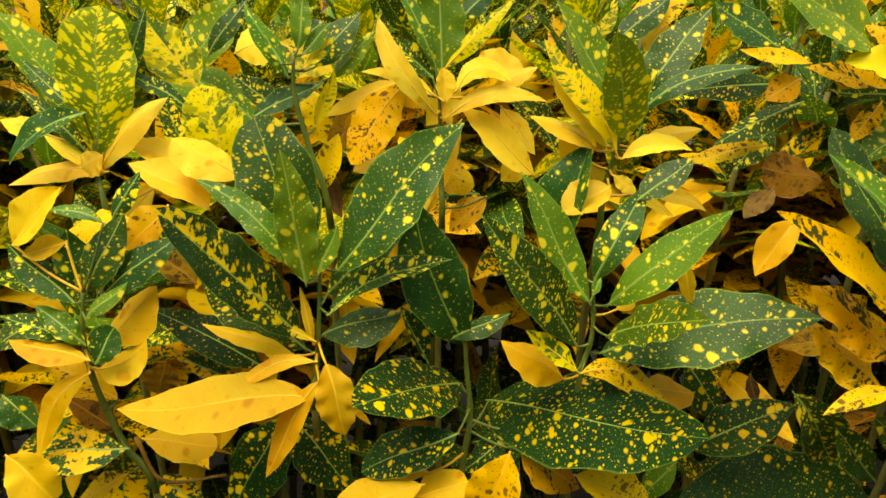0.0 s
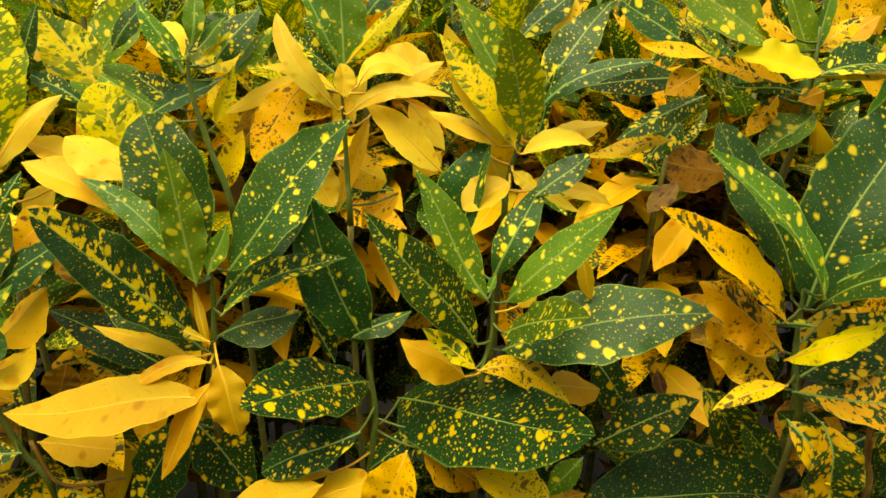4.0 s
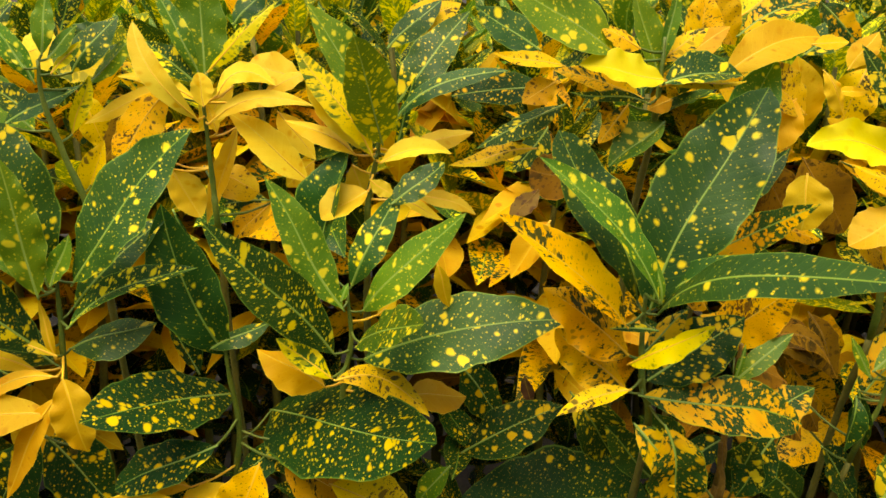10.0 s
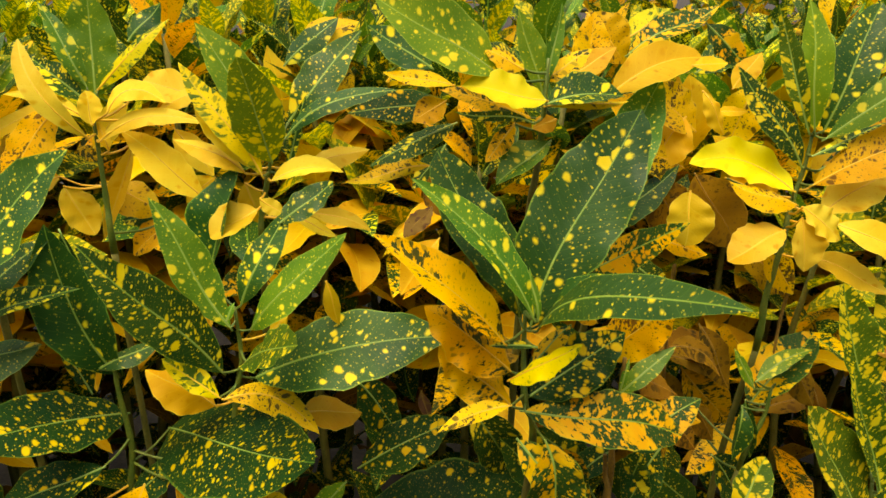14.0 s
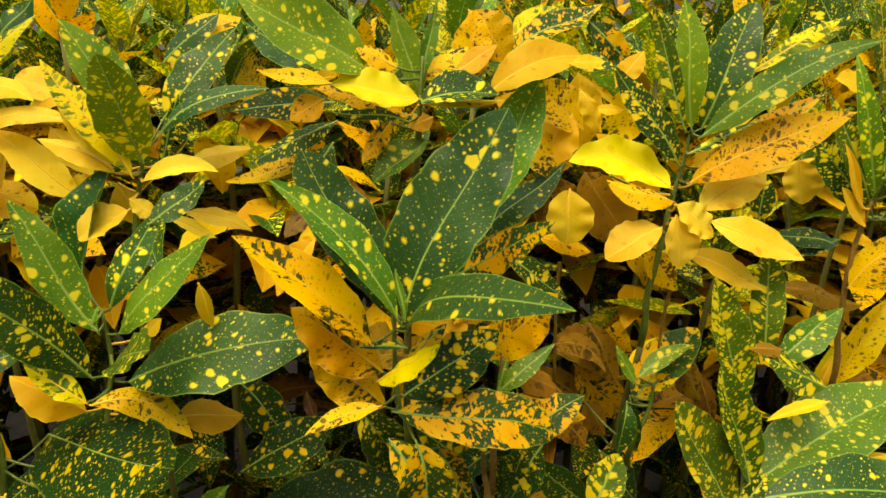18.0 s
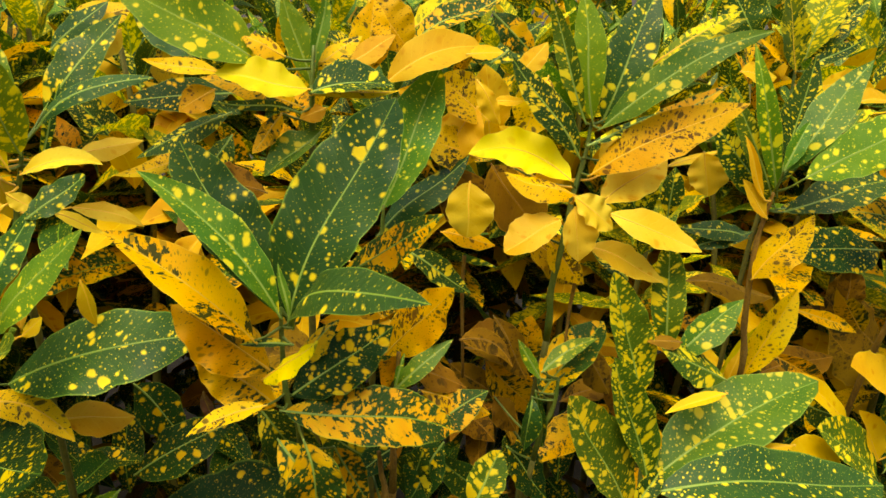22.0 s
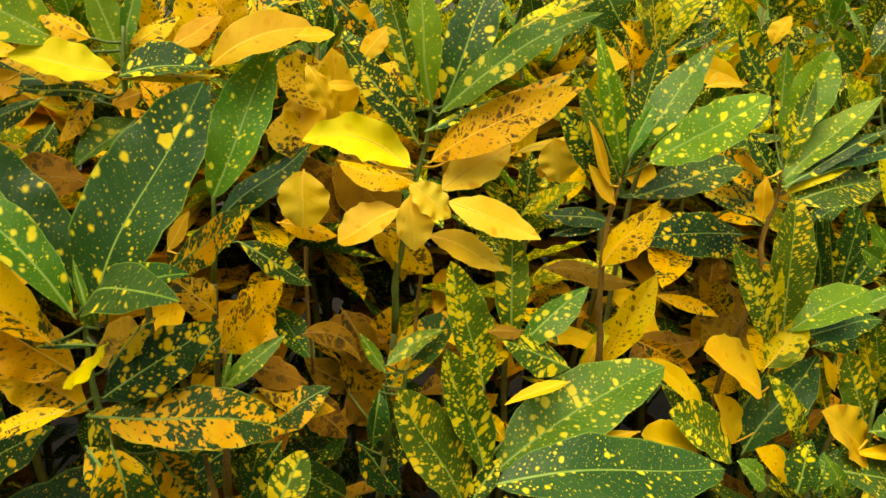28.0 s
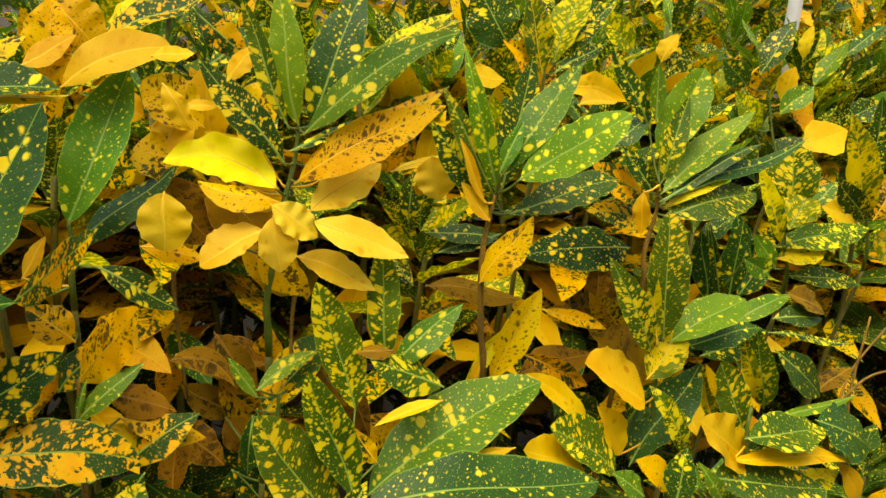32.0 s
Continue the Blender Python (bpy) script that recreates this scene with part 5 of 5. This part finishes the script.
leaf(plant, "flecked", (0.844, 0.490, 0.962), 169, 48, 83, 0.059, 0.020, 0.00, "", (20, -4))
leaf(plant, "yellow", (0.822, 0.475, 0.967), -112, -80, -16, 0.038, 0.017, 0.00, "", (31, 4))
leaf(plant, "golden", (0.853, 0.481, 0.949), 4, 22, -35, 0.092, 0.022, 0.00, "", (-25, 4))
leaf(plant, "streaked", (0.853, 0.475, 0.943), 2, 8, -39, 0.105, 0.043, 0.00, "oval", (-10, 4))
leaf(plant, "mottled", (0.847, 0.495, 0.951), 175, 31, 68, 0.077, 0.033, 0.00, "", (10, -4))
leaf(plant, "mottled", (0.852, 0.505, 0.931), 179, 11, 51, 0.067, 0.033, 0.00, "", (13, -4))
leaf(plant, "spotted", (0.801, 0.505, 0.996), 7, 36, -36, 0.059, 0.023, 0.00, "", (-16, 4))

plant = shoot("low croton shoot with folded yellow leaves round speckled green ones", [(0.824, 0.430, 0.857), (0.826, 0.430, 0.822), (0.831, 0.430, 0.764), (0.851, 0.430, 0.693)])
leaf(plant, "streaked", (0.824, 0.425, 0.849), 82, 80, 31, 0.112, 0.039, 0.00, "oval", (36, 9))
leaf(plant, "golden", (0.815, 0.422, 0.848), 124, 78, 67, 0.081, 0.013, 0.00, "", (28, 15))
leaf(plant, "streaked", (0.819, 0.430, 0.832), 163, 61, 84, 0.104, 0.029, 0.00, "", (24, -4))
leaf(plant, "fresh", (0.832, 0.425, 0.845), 4, 18, -30, 0.090, 0.041, 0.00, "oval", (-4, 27))
leaf(plant, "fresh", (0.921, 0.450, 0.838), 3, 14, -30, 0.083, 0.022, 0.00, "", (-11, 4))
leaf(plant, "spotted", (0.856, 0.435, 0.831), 2, 3, -34, 0.098, 0.027, 0.00, "", (-13, 4))
leaf(plant, "golden", (0.809, 0.420, 0.816), 10, 43, -25, 0.056, 0.036, 0.00, "wavy", (22, 14))
leaf(plant, "yellow", (0.810, 0.420, 0.792), 175, 35, 57, 0.079, 0.060, 0.00, "oval", (49, -4))
leaf(plant, "yellow", (0.752, 0.420, 0.782), 173, 41, 59, 0.082, 0.025, 0.05, "", (31, -4))
leaf(plant, "yellow", (0.788, 0.415, 0.748), 166, 60, 77, 0.056, 0.036, 0.00, "", (48, -4))
leaf(plant, "yellow", (0.738, 0.400, 0.754), 177, 26, 44, 0.064, 0.042, 0.00, "oval", (32, -4))
leaf(plant, "streaked", (0.768, 0.395, 0.746), 174, 39, 55, 0.085, 0.050, 0.04, "oval", (39, -4))
leaf(plant, "sparse", (0.804, 0.420, 0.731), 11, 46, -23, 0.113, 0.047, 0.00, "", (20, 20))
leaf(plant, "streaked", (0.853, 0.400, 0.742), 168, 55, 77, 0.089, 0.023, 0.00, "wavy", (14, -4))
leaf(plant, "golden", (0.905, 0.430, 0.748), 159, 68, 91, 0.073, 0.016, 0.00, "", (22, -4))
leaf(plant, "dotted", (0.900, 0.425, 0.777), 164, 63, 89, 0.041, 0.011, 0.00, "", (17, -4))
leaf(plant, "shade_fading", (0.885, 0.530, 0.786), 174, 40, 66, 0.096, 0.059, 0.00, "", (4, -4))
leaf(plant, "shade_fading", (0.812, 0.510, 0.856), 61, 80, 7, 0.035, 0.025, 0.00, "", (24, 5))
leaf(plant, "streaked", (0.979, 0.440, 0.745), 147, 76, 93, 0.092, 0.031, 0.00, "", (17, 20))
leaf(plant, "golden", (0.958, 0.435, 0.762), 154, 72, 95, 0.077, 0.017, 0.00, "", (24, 24))
leaf(plant, "spotted", (0.811, 0.440, 0.762), 12, 49, -24, 0.042, 0.029, 0.00, "", (49, 4))

plant = shoot("croton shoot with frilled lime leaves over fallen yellow ones", [(0.875, 0.365, 0.806), (0.870, 0.360, 0.783), (0.879, 0.360, 0.713)])
twig(plant, [(1.115, 0.460, 0.709), (1.142, 0.470, 0.749), (1.195, 0.480, 0.786)])
twig(plant, [(1.088, 0.450, 0.706), (1.151, 0.460, 0.738), (1.230, 0.470, 0.735)])
twig(plant, [(1.129, 0.450, 0.683), (1.132, 0.460, 0.727), (1.149, 0.470, 0.810)])
leaf(plant, "yellow", (0.877, 0.360, 0.754), 174, 41, 60, 0.076, 0.051, 0.00, "wavy", (29, -4))
leaf(plant, "streaked", (0.866, 0.355, 0.784), 1, -7, -31, 0.097, 0.044, 0.00, "wavy", (-4, 18))
leaf(plant, "yellow", (0.846, 0.350, 0.770), 0, -14, -33, 0.167, 0.022, -0.02, "", (-4, 29))
leaf(plant, "streaked", (0.880, 0.370, 0.777), 163, 63, 89, 0.076, 0.032, 0.00, "oval", (19, -4))
leaf(plant, "spotted", (0.821, 0.340, 0.766), -1, -17, -34, 0.138, 0.053, 0.00, "oval", (-4, 12))
leaf(plant, "young", (0.831, 0.335, 0.741), 168, 56, 76, 0.053, 0.015, 0.00, "", (17, -4))
leaf(plant, "fresh", (0.918, 0.380, 0.776), 2, 2, -28, 0.114, 0.013, 0.00, "", (-28, 4))
leaf(plant, "spotted", (0.966, 0.370, 0.773), -3, -29, -48, 0.089, 0.059, 0.00, "", (-10, 1))
leaf(plant, "yellow", (1.037, 0.360, 0.677), 171, 53, 83, 0.058, 0.024, 0.00, "", (13, -4))
leaf(plant, "dotted", (0.808, 0.370, 0.743), 175, 37, 53, 0.050, 0.030, 0.00, "", (21, -4))
leaf(plant, "flecked", (0.790, 0.345, 0.747), 35, 72, -7, 0.045, 0.027, 0.00, "", (6, 21))
leaf(plant, "young", (0.752, 0.340, 0.766), 173, 40, 54, 0.039, 0.023, 0.00, "", (19, -4))
leaf(plant, "spotted", (0.933, 0.400, 0.833), -6, -41, -69, 0.082, 0.036, 0.00, "", (-4, 14))
leaf(plant, "shade_fading", (1.011, 0.410, 0.773), 5, 22, -22, 0.048, 0.022, 0.00, "", (-4, 19))
leaf(plant, "shade_fading", (0.955, 0.420, 0.879), -3, -26, -56, 0.055, 0.031, 0.00, "", (-1, 35))
leaf(plant, "spotted", (0.933, 0.410, 0.861), 0, -8, -39, 0.063, 0.023, 0.00, "", (-4, 4))
leaf(plant, "flecked", (0.921, 0.400, 0.853), -1, -13, -41, 0.111, 0.011, 0.00, "", (-21, 4))
leaf(plant, "golden", (0.945, 0.360, 0.713), 2, 3, -24, 0.055, 0.026, 0.00, "", (-23, 4))

plant = shoot("small-leaved croton tip flecked with gold", [(1.060, 0.530, 0.915), (1.066, 0.530, 0.883), (1.086, 0.535, 0.819)])
leaf(plant, "streaked", (1.076, 0.540, 0.918), 87, 82, 43, 0.071, 0.055, 0.00, "oval", (4, 22))
leaf(plant, "golden", (1.060, 0.530, 0.884), 164, 64, 101, 0.097, 0.023, 0.00, "", (34, -4))
leaf(plant, "lime", (1.057, 0.520, 0.902), 11, 53, -23, 0.042, 0.042, 0.00, "round", (18, 16))
leaf(plant, "young", (1.097, 0.530, 0.922), 6, 34, -27, 0.045, 0.021, 0.00, "", (-14, 4))
leaf(plant, "streaked", (1.056, 0.530, 0.880), 1, 4, -36, 0.144, 0.039, 0.00, "", (-14, 4))
leaf(plant, "fresh", (1.048, 0.520, 0.858), 171, 50, 88, 0.053, 0.022, 0.00, "", (10, -4))
leaf(plant, "golden", (1.056, 0.525, 0.867), 1, 3, -36, 0.073, 0.034, 0.00, "", (-4, 12))
leaf(plant, "flecked", (1.084, 0.535, 0.841), -1, -11, -43, 0.129, 0.030, 0.00, "", (-8, 4))
leaf(plant, "spotted", (0.978, 0.530, 0.831), 143, 77, 88, 0.075, 0.019, 0.00, "", (25, 17))
leaf(plant, "sparse", (1.022, 0.540, 0.853), 148, 76, 94, 0.064, 0.028, 0.00, "", (14, 19))
leaf(plant, "yellow", (1.211, 0.560, 0.886), 177, 23, 59, 0.068, 0.043, 0.00, "", (10, 1))

plant = shoot("croton tip with narrow teal leaves", [(1.223, 0.740, 1.021), (1.231, 0.730, 0.969), (1.243, 0.720, 0.899)])
leaf(plant, "spotted", (1.208, 0.745, 1.042), 5, 53, -29, 0.088, 0.039, 0.00)
leaf(plant, "fresh", (1.329, 0.760, 1.025), 0, 51, -22, 0.081, 0.035, 0.00)
leaf(plant, "young", (1.230, 0.720, 0.992), -6, 38, -43, 0.060, 0.034, 0.00)
leaf(plant, "spotted", (1.371, 0.760, 1.065), 0, 30, -42, 0.095, 0.022, 0.00)
leaf(plant, "yellow", (1.308, 0.770, 1.061), -0, 80, -14, 0.048, 0.025, 0.00)
leaf(plant, "yellow", (1.264, 0.750, 1.003), -0, 77, -14, 0.051, 0.030, 0.00)
leaf(plant, "spotted", (1.173, 0.730, 1.028), 180, 35, 101, 0.058, 0.035, 0.00)
leaf(plant, "lime", (1.195, 0.720, 0.971), -180, 46, 97, 0.073, 0.036, 0.00)
leaf(plant, "yellow", (1.261, 0.700, 0.950), -0, 15, -34, 0.083, 0.060, 0.00)
leaf(plant, "spotted", (1.387, 0.740, 0.980), 0, 21, -44, 0.068, 0.040, 0.00)
leaf(plant, "speckled", (1.307, 0.730, 0.983), 180, 11, 64, 0.046, 0.050, 0.00)

plant = shoot("croton tip speckled nearly all over with gold", [(1.220, 0.560, 0.924), (1.229, 0.560, 0.889), (1.244, 0.560, 0.822)])
leaf(plant, "flecked", (1.241, 0.570, 0.919), 160, 83, 108, 0.118, 0.035, 0.00)
leaf(plant, "golden", (1.232, 0.565, 0.886), 168, 69, 98, 0.140, 0.045, 0.00)
leaf(plant, "flecked", (1.227, 0.560, 0.887), 180, 42, 109, 0.089, 0.031, 0.00)
leaf(plant, "speckled", (1.228, 0.550, 0.892), 0, 62, -7, 0.069, 0.053, 0.00)
leaf(plant, "lime", (1.246, 0.540, 0.843), 0, 58, -22, 0.048, 0.041, 0.00)

plant = shoot("lime croton tip half hidden behind taller leaves", [(0.798, 0.620, 1.064), (0.795, 0.615, 1.031), (0.792, 0.610, 0.970)])
leaf(plant, "golden", (0.787, 0.605, 1.053), 151, 75, 63, 0.081, 0.040, 0.00)
leaf(plant, "lime", (0.809, 0.622, 1.063), 23, 62, -13, 0.097, 0.042, 0.00)
leaf(plant, "flecked", (0.810, 0.622, 1.063), 3, 43, -48, 0.093, 0.026, 0.00)
leaf(plant, "flecked", (0.773, 0.650, 1.076), 166, 55, 86, 0.071, 0.057, 0.00)
leaf(plant, "flecked", (0.803, 0.610, 1.054), -5, 30, -58, 0.067, 0.014, 0.00)
leaf(plant, "yellow", (0.811, 0.600, 1.039), -4, -9, -60, 0.072, 0.029, -0.11)
leaf(plant, "speckled", (0.789, 0.610, 1.059), 180, 29, 74, 0.052, 0.025, 0.00)
leaf(plant, "lime", (0.946, 0.680, 1.073), 180, 38, 89, 0.065, 0.036, 0.00)
leaf(plant, "yellow", (1.004, 0.700, 1.059), 0, 60, -25, 0.038, 0.028, 0.00)
leaf(plant, "flecked", (1.054, 0.700, 1.060), 180, 6, 77, 0.052, 0.030, 0.00)

plant = shoot("pair of lower croton leaves flushed with orange", [(0.353, 0.410, 0.819), (0.355, 0.410, 0.801), (0.358, 0.410, 0.768)], woody=True)
leaf(plant, "flecked", (0.379, 0.430, 0.761), -30, 78, -77, 0.047, 0.037, 0.00)
leaf(plant, "mottled", (0.287, 0.400, 0.843), -30, -45, -62, 0.056, 0.028, 0.00)
leaf(plant, "spotted", (0.455, 0.460, 0.727), -180, 45, 86, 0.072, 0.030, 0.00)
leaf(plant, "spotted", (0.354, 0.460, 0.780), 180, 39, 77, 0.050, 0.027, 0.00)
leaf(plant, "spotted", (0.335, 0.470, 0.749), -180, 50, 82, 0.064, 0.028, 0.00)
leaf(plant, "flecked", (0.276, 0.500, 0.809), 0, -56, -86, 0.079, 0.043, 0.00)
leaf(plant, "speckled", (0.464, 0.520, 0.820), 0, -48, -95, 0.077, 0.038, 0.00)
leaf(plant, "speckled", (0.509, 0.540, 0.807), 0, 88, -49, 0.043, 0.033, 0.00)

plant = shoot("croton tip with narrow upright dark leaves", [(0.971, 0.520, 0.838), (0.984, 0.520, 0.799), (1.007, 0.525, 0.740)])
leaf(plant, "sparse", (0.960, 0.520, 0.832), 165, 76, 111, 0.079, 0.027, 0.00)
leaf(plant, "flecked", (0.971, 0.515, 0.837), 180, 70, 125, 0.084, 0.013, 0.00)
leaf(plant, "spotted", (0.995, 0.525, 0.831), 39, 84, 0, 0.083, 0.031, 0.00)
leaf(plant, "spotted", (1.013, 0.530, 0.827), 0, 52, -31, 0.057, 0.035, 0.00)
leaf(plant, "flecked", (0.936, 0.490, 0.785), -4, 14, -49, 0.081, 0.034, 0.00)
leaf(plant, "lime", (0.931, 0.500, 0.814), -18, 18, -57, 0.034, 0.019, 0.00)
leaf(plant, "young", (0.980, 0.500, 0.882), 0, -28, -93, 0.045, 0.024, 0.00)
leaf(plant, "speckled", (0.747, 0.500, 0.855), -4, -21, -64, 0.075, 0.015, 0.00)
leaf(plant, "speckled", (0.737, 0.510, 0.807), -4, -30, -78, 0.085, 0.025, 0.00)
leaf(plant, "speckled", (0.861, 0.530, 0.807), 180, 50, 106, 0.069, 0.030, 0.00)
leaf(plant, "flecked", (0.753, 0.480, 0.774), 0, -28, -76, 0.071, 0.034, 0.00)

# ---- croton plants deeper in the hedge, between and behind the front ones ----
MIXES = (
    ("croton plant with gold-flecked leaves deeper in the hedge", "flecked spotted flecked lime young lime", "yellow speckled mottled"),
    ("croton plant with mostly yellow leaves deeper in the hedge", "lime flecked speckled", "yellow yellow yellow speckled"),
    ("croton plant with dark green spotted leaves deeper in the hedge", "spotted spotted flecked young", "mottled spotted speckled"),
    ("croton plant with lime leaves deeper in the hedge", "lime lime young flecked", "flecked yellow lime"),
)
deep = random.Random(21)


def bush(label, upper, lower, foot):
    """A whole plant: a stem with leaves that spiral down it, upright at the tip and drooping below."""
    plant = tagged(new("croton"), label, "croton plant", "croton plants of the hedge")
    plant.location = foot
    top = 1.0
    sway = [(deep.uniform(-0.02, 0.02), deep.uniform(-0.02, 0.02)) for _ in range(6)]
    line = smooth_line([(sx * (1 - i / 6), sy * (1 - i / 6), top * (1 - i / 5)) for i, (sx, sy) in enumerate(sway)], 3)
    part("stem", tube(line, [0.003 + 0.006 * i / len(line) for i in range(len(line))], 6), OLIVE_BARK, plant)
    for i in range(28):
        low = i / 27
        kind = deep.choice((upper if low < 0.5 else lower).split())
        turn = math.radians(137.5 * i + deep.uniform(-18, 18))
        rise = math.radians(72 - 100 * low ** 0.7 + deep.uniform(-12, 12))
        length = deep.uniform(0.075, 0.12) * (0.75 + 0.5 * min(low * 2, 1))
        blade, _ = leaf_meshes(length, length * deep.uniform(0.30, 0.44), deep.uniform(-0.1, 0.1), deep.uniform(0.0, 0.1), (deep.uniform(0, 0.5), deep.uniform(0, 0.5)), deep.uniform(0.02, 0.05), deep.uniform(-0.3, 0.3), deep, 10, 6, False)
        ob = part("leaf", blade, LEAF[kind], plant)
        ob.matrix_basis = Matrix.Translation((0.0, 0.0, top - 0.005 - 0.30 * low ** 1.3)) @ Matrix.Rotation(turn, 4, "Z") @ Matrix.Rotation(-rise, 4, "Y") @ Matrix.Rotation(deep.uniform(-0.5, 0.5), 4, "X") @ Matrix.Translation((0.012, 0, 0))
    return plant


templates = [bush(*MIXES[i % 4], (-0.75 + 0.33 * i, 1.02 + 0.06 * (i % 3), 0)) for i in range(8)]


# hollows among the stems, where the shade shows between plants: place and radius
HOLLOWS = ((0.50, 0.58, 0.86, 0.045), (0.52, 0.57, 0.85, 0.032), (0.21, 0.58, 0.91, 0.031), (0.19, 0.57, 0.79, 0.030),
           (0.20, 0.57, 0.74, 0.030), (0.21, 0.54, 0.83, 0.026), (0.26, 0.62, 0.95, 0.026), (0.24, 0.57, 0.90, 0.025),
           (1.23, 0.57, 0.76, 0.025), (0.47, 0.57, 0.86, 0.025), (0.18, 0.57, 0.75, 0.024), (0.51, 0.57, 0.75, 0.024),
           (0.47, 0.55, 0.80, 0.023), (0.43, 0.55, 0.81, 0.022), (0.51, 0.57, 0.80, 0.022), (0.16, 0.57, 0.79, 0.022),
           (0.01, 0.57, 0.73, 0.022), (0.37, 0.57, 0.69, 0.022), (0.66, 0.58, 0.95, 0.021), (0.03, 0.64, 0.95, 0.020),
           (0.49, 0.57, 0.82, 0.020), (0.22, 0.57, 0.76, 0.020), (0.87, 0.57, 0.70, 0.020), (0.27, 0.57, 0.84, 0.020))


def hollow(x, y, z, spare=0.0):
    return any(hy - 0.12 < y < hy + 0.22 and math.hypot(x - hx, z - hz) < r + spare for hx, hy, hz, r in HOLLOWS)


spots = []
# a low row along the foot of the face, then rows that climb to the level top
# The low row is out of view, added to stop light entering from the front.
for col in range(17):
    spots.append((-0.55 + 0.11 * col + deep.uniform(-0.03, 0.03), 0.47 + 0.03 * math.sin(col * 2.4), 0.57 + deep.uniform(-0.03, 0.03)))
for row in range(1, 7):
    y = 0.62 + 0.08 * row
    for col in range(20):
        x = -0.62 + (0.105 + 0.008 * row) * col + deep.uniform(-0.035, 0.035)
        yy = y + deep.uniform(-0.03, 0.03)
        z = min(1.04 + 0.07 * max(0, yy - 0.8), 0.76 + (yy - 0.59) * 1.05) + deep.uniform(-0.035, 0.03)
        if 1.05 < x < 1.62 and 0.72 < yy < 1.05:
            z -= 0.07
        if row > 1 or col % 3 == 0:
            spots.append((x, yy, z))
spots += [(1.48, 0.92, 1.035), (1.53, 0.89, 1.02), (1.43, 0.95, 1.04)]
for i, (x, y, z) in enumerate(spots):
    if hollow(x, y, z - 0.06, 0.055) or hollow(x, y, z - 0.16, 0.04):
        continue
    m = pose(x, y, 0, 0, 0, deep.uniform(0, 360)) @ Matrix.Diagonal((1, 1, 1, 1))
    # lime and yellow plants towards one end, dark spotted ones in the middle, flecked ones at the other end
    pick = (1, 3, 5, 7, 3, 0) if x < 0.12 else (2, 6, 0, 4, 2, 1) if x < 0.55 else (0, 3, 4, 7, 2, 1)
    if i < 17 or y < 0.74:
        pick = (2, 6, 0, 4)
    copied = copy_thing(templates[deep.choice(pick)], m)
    copied.scale = (1, 1, z)


# ---- the thick of the hedge, too many leaves to count ----
def thicket(label, count, kinds, where):
    sizes = [leaf_meshes(0.105, 0.042, deep.uniform(-0.08, 0.08), 0.06, (0.3, 0.3), 0.04, deep.uniform(-0.3, 0.3), deep, 6, 4, False)[0] for _ in range(4)]
    flat = []
    for data in sizes:
        co = np.empty(len(data.vertices) * 3)
        data.vertices.foreach_get("co", co)
        uvs = []
        for name in ("metres", "shape"):
            uv = np.empty(len(data.loops) * 2)
            data.uv_layers[name].data.foreach_get("uv", uv)
            uvs.append(uv)
        flat.append((co.reshape(-1, 3), [tuple(p.vertices) for p in data.polygons], uvs))
    verts, faces, marks, metres, shape, done = [], [], [], [], [], 0
    for _ in range(count):
        x, y, z = where()
        while hollow(x, y, z, 0.035):
            x, y, z = where()
        co, polys, uvs = flat[deep.randrange(4)]
        m = pose(x, y, z, 0, -deep.uniform(-25, 70), deep.uniform(0, 360)) @ pose(0, 0, 0, deep.uniform(-40, 40))
        verts.append(co @ np.array(m.to_3x3()).T + np.array(m.translation))
        faces += [tuple(v + done for v in p) for p in polys]
        marks += [deep.randrange(len(kinds))] * len(polys)
        metres.append(uvs[0]), shape.append(uvs[1])
        done += len(co)
    data = bpy.data.meshes.new("hedge_foliage")
    data.from_pydata(np.concatenate(verts).tolist(), [], faces)
    for kind in kinds:
        data.materials.append(LEAF[kind])
    data.polygons.foreach_set("material_index", marks)
    data.polygons.foreach_set("use_smooth", [True] * len(faces))
    for name, values in (("metres", metres), ("shape", shape)):
        data.uv_layers.new(name=name).data.foreach_set("uv", np.concatenate(values))
    return tagged(new("hedge_foliage", data), label, "hedge", kind="stuff")


def far_part():
    x, y = deep.uniform(-2.4, 4.2), 1.25 + 1.9 * deep.random() ** 1.3
    return x, y, 1.14 + 0.22 * (y - 1.2) + 0.05 * math.sin(x * 7 + y * 5) - 0.75 * deep.random() ** 1.8


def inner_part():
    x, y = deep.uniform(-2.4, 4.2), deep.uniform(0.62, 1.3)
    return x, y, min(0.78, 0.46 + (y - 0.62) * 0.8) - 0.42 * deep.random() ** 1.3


def canopy_part():
    x, y = deep.uniform(-2.4, 4.2), deep.uniform(0.80, 1.3)
    return x, y, min(0.98, 0.74 + (y - 0.62) * 0.9) - 0.10 * deep.random()


def end_part():
    x = deep.choice((deep.uniform(-2.4, -0.62), deep.uniform(1.55, 4.2)))
    y = deep.uniform(0.40, 0.75)
    return x, y, 0.80 + (y - 0.40) * 0.8 - 0.5 * deep.random() ** 1.5


thicket("dense green and gold croton foliage farther back", 10500, ("flecked", "lime", "yellow", "flecked", "speckled", "spotted", "young"), far_part)
# Inner leaves take the two shade-darkened colours, so the gaps turn dark.
thicket("shaded spotted foliage low inside the hedge", 7000, ("shade_green", "shade_green", "shade_fading", "shade_green", "shade_green"), inner_part)
thicket("close layer of mixed croton leaves under the top of the hedge", 6200, ("flecked", "spotted", "speckled", "yellow", "lime", "mottled"), canopy_part)
thicket("croton foliage at the two ends of the hedge face", 5000, ("flecked", "spotted", "speckled", "yellow", "lime", "yellow"), end_part)
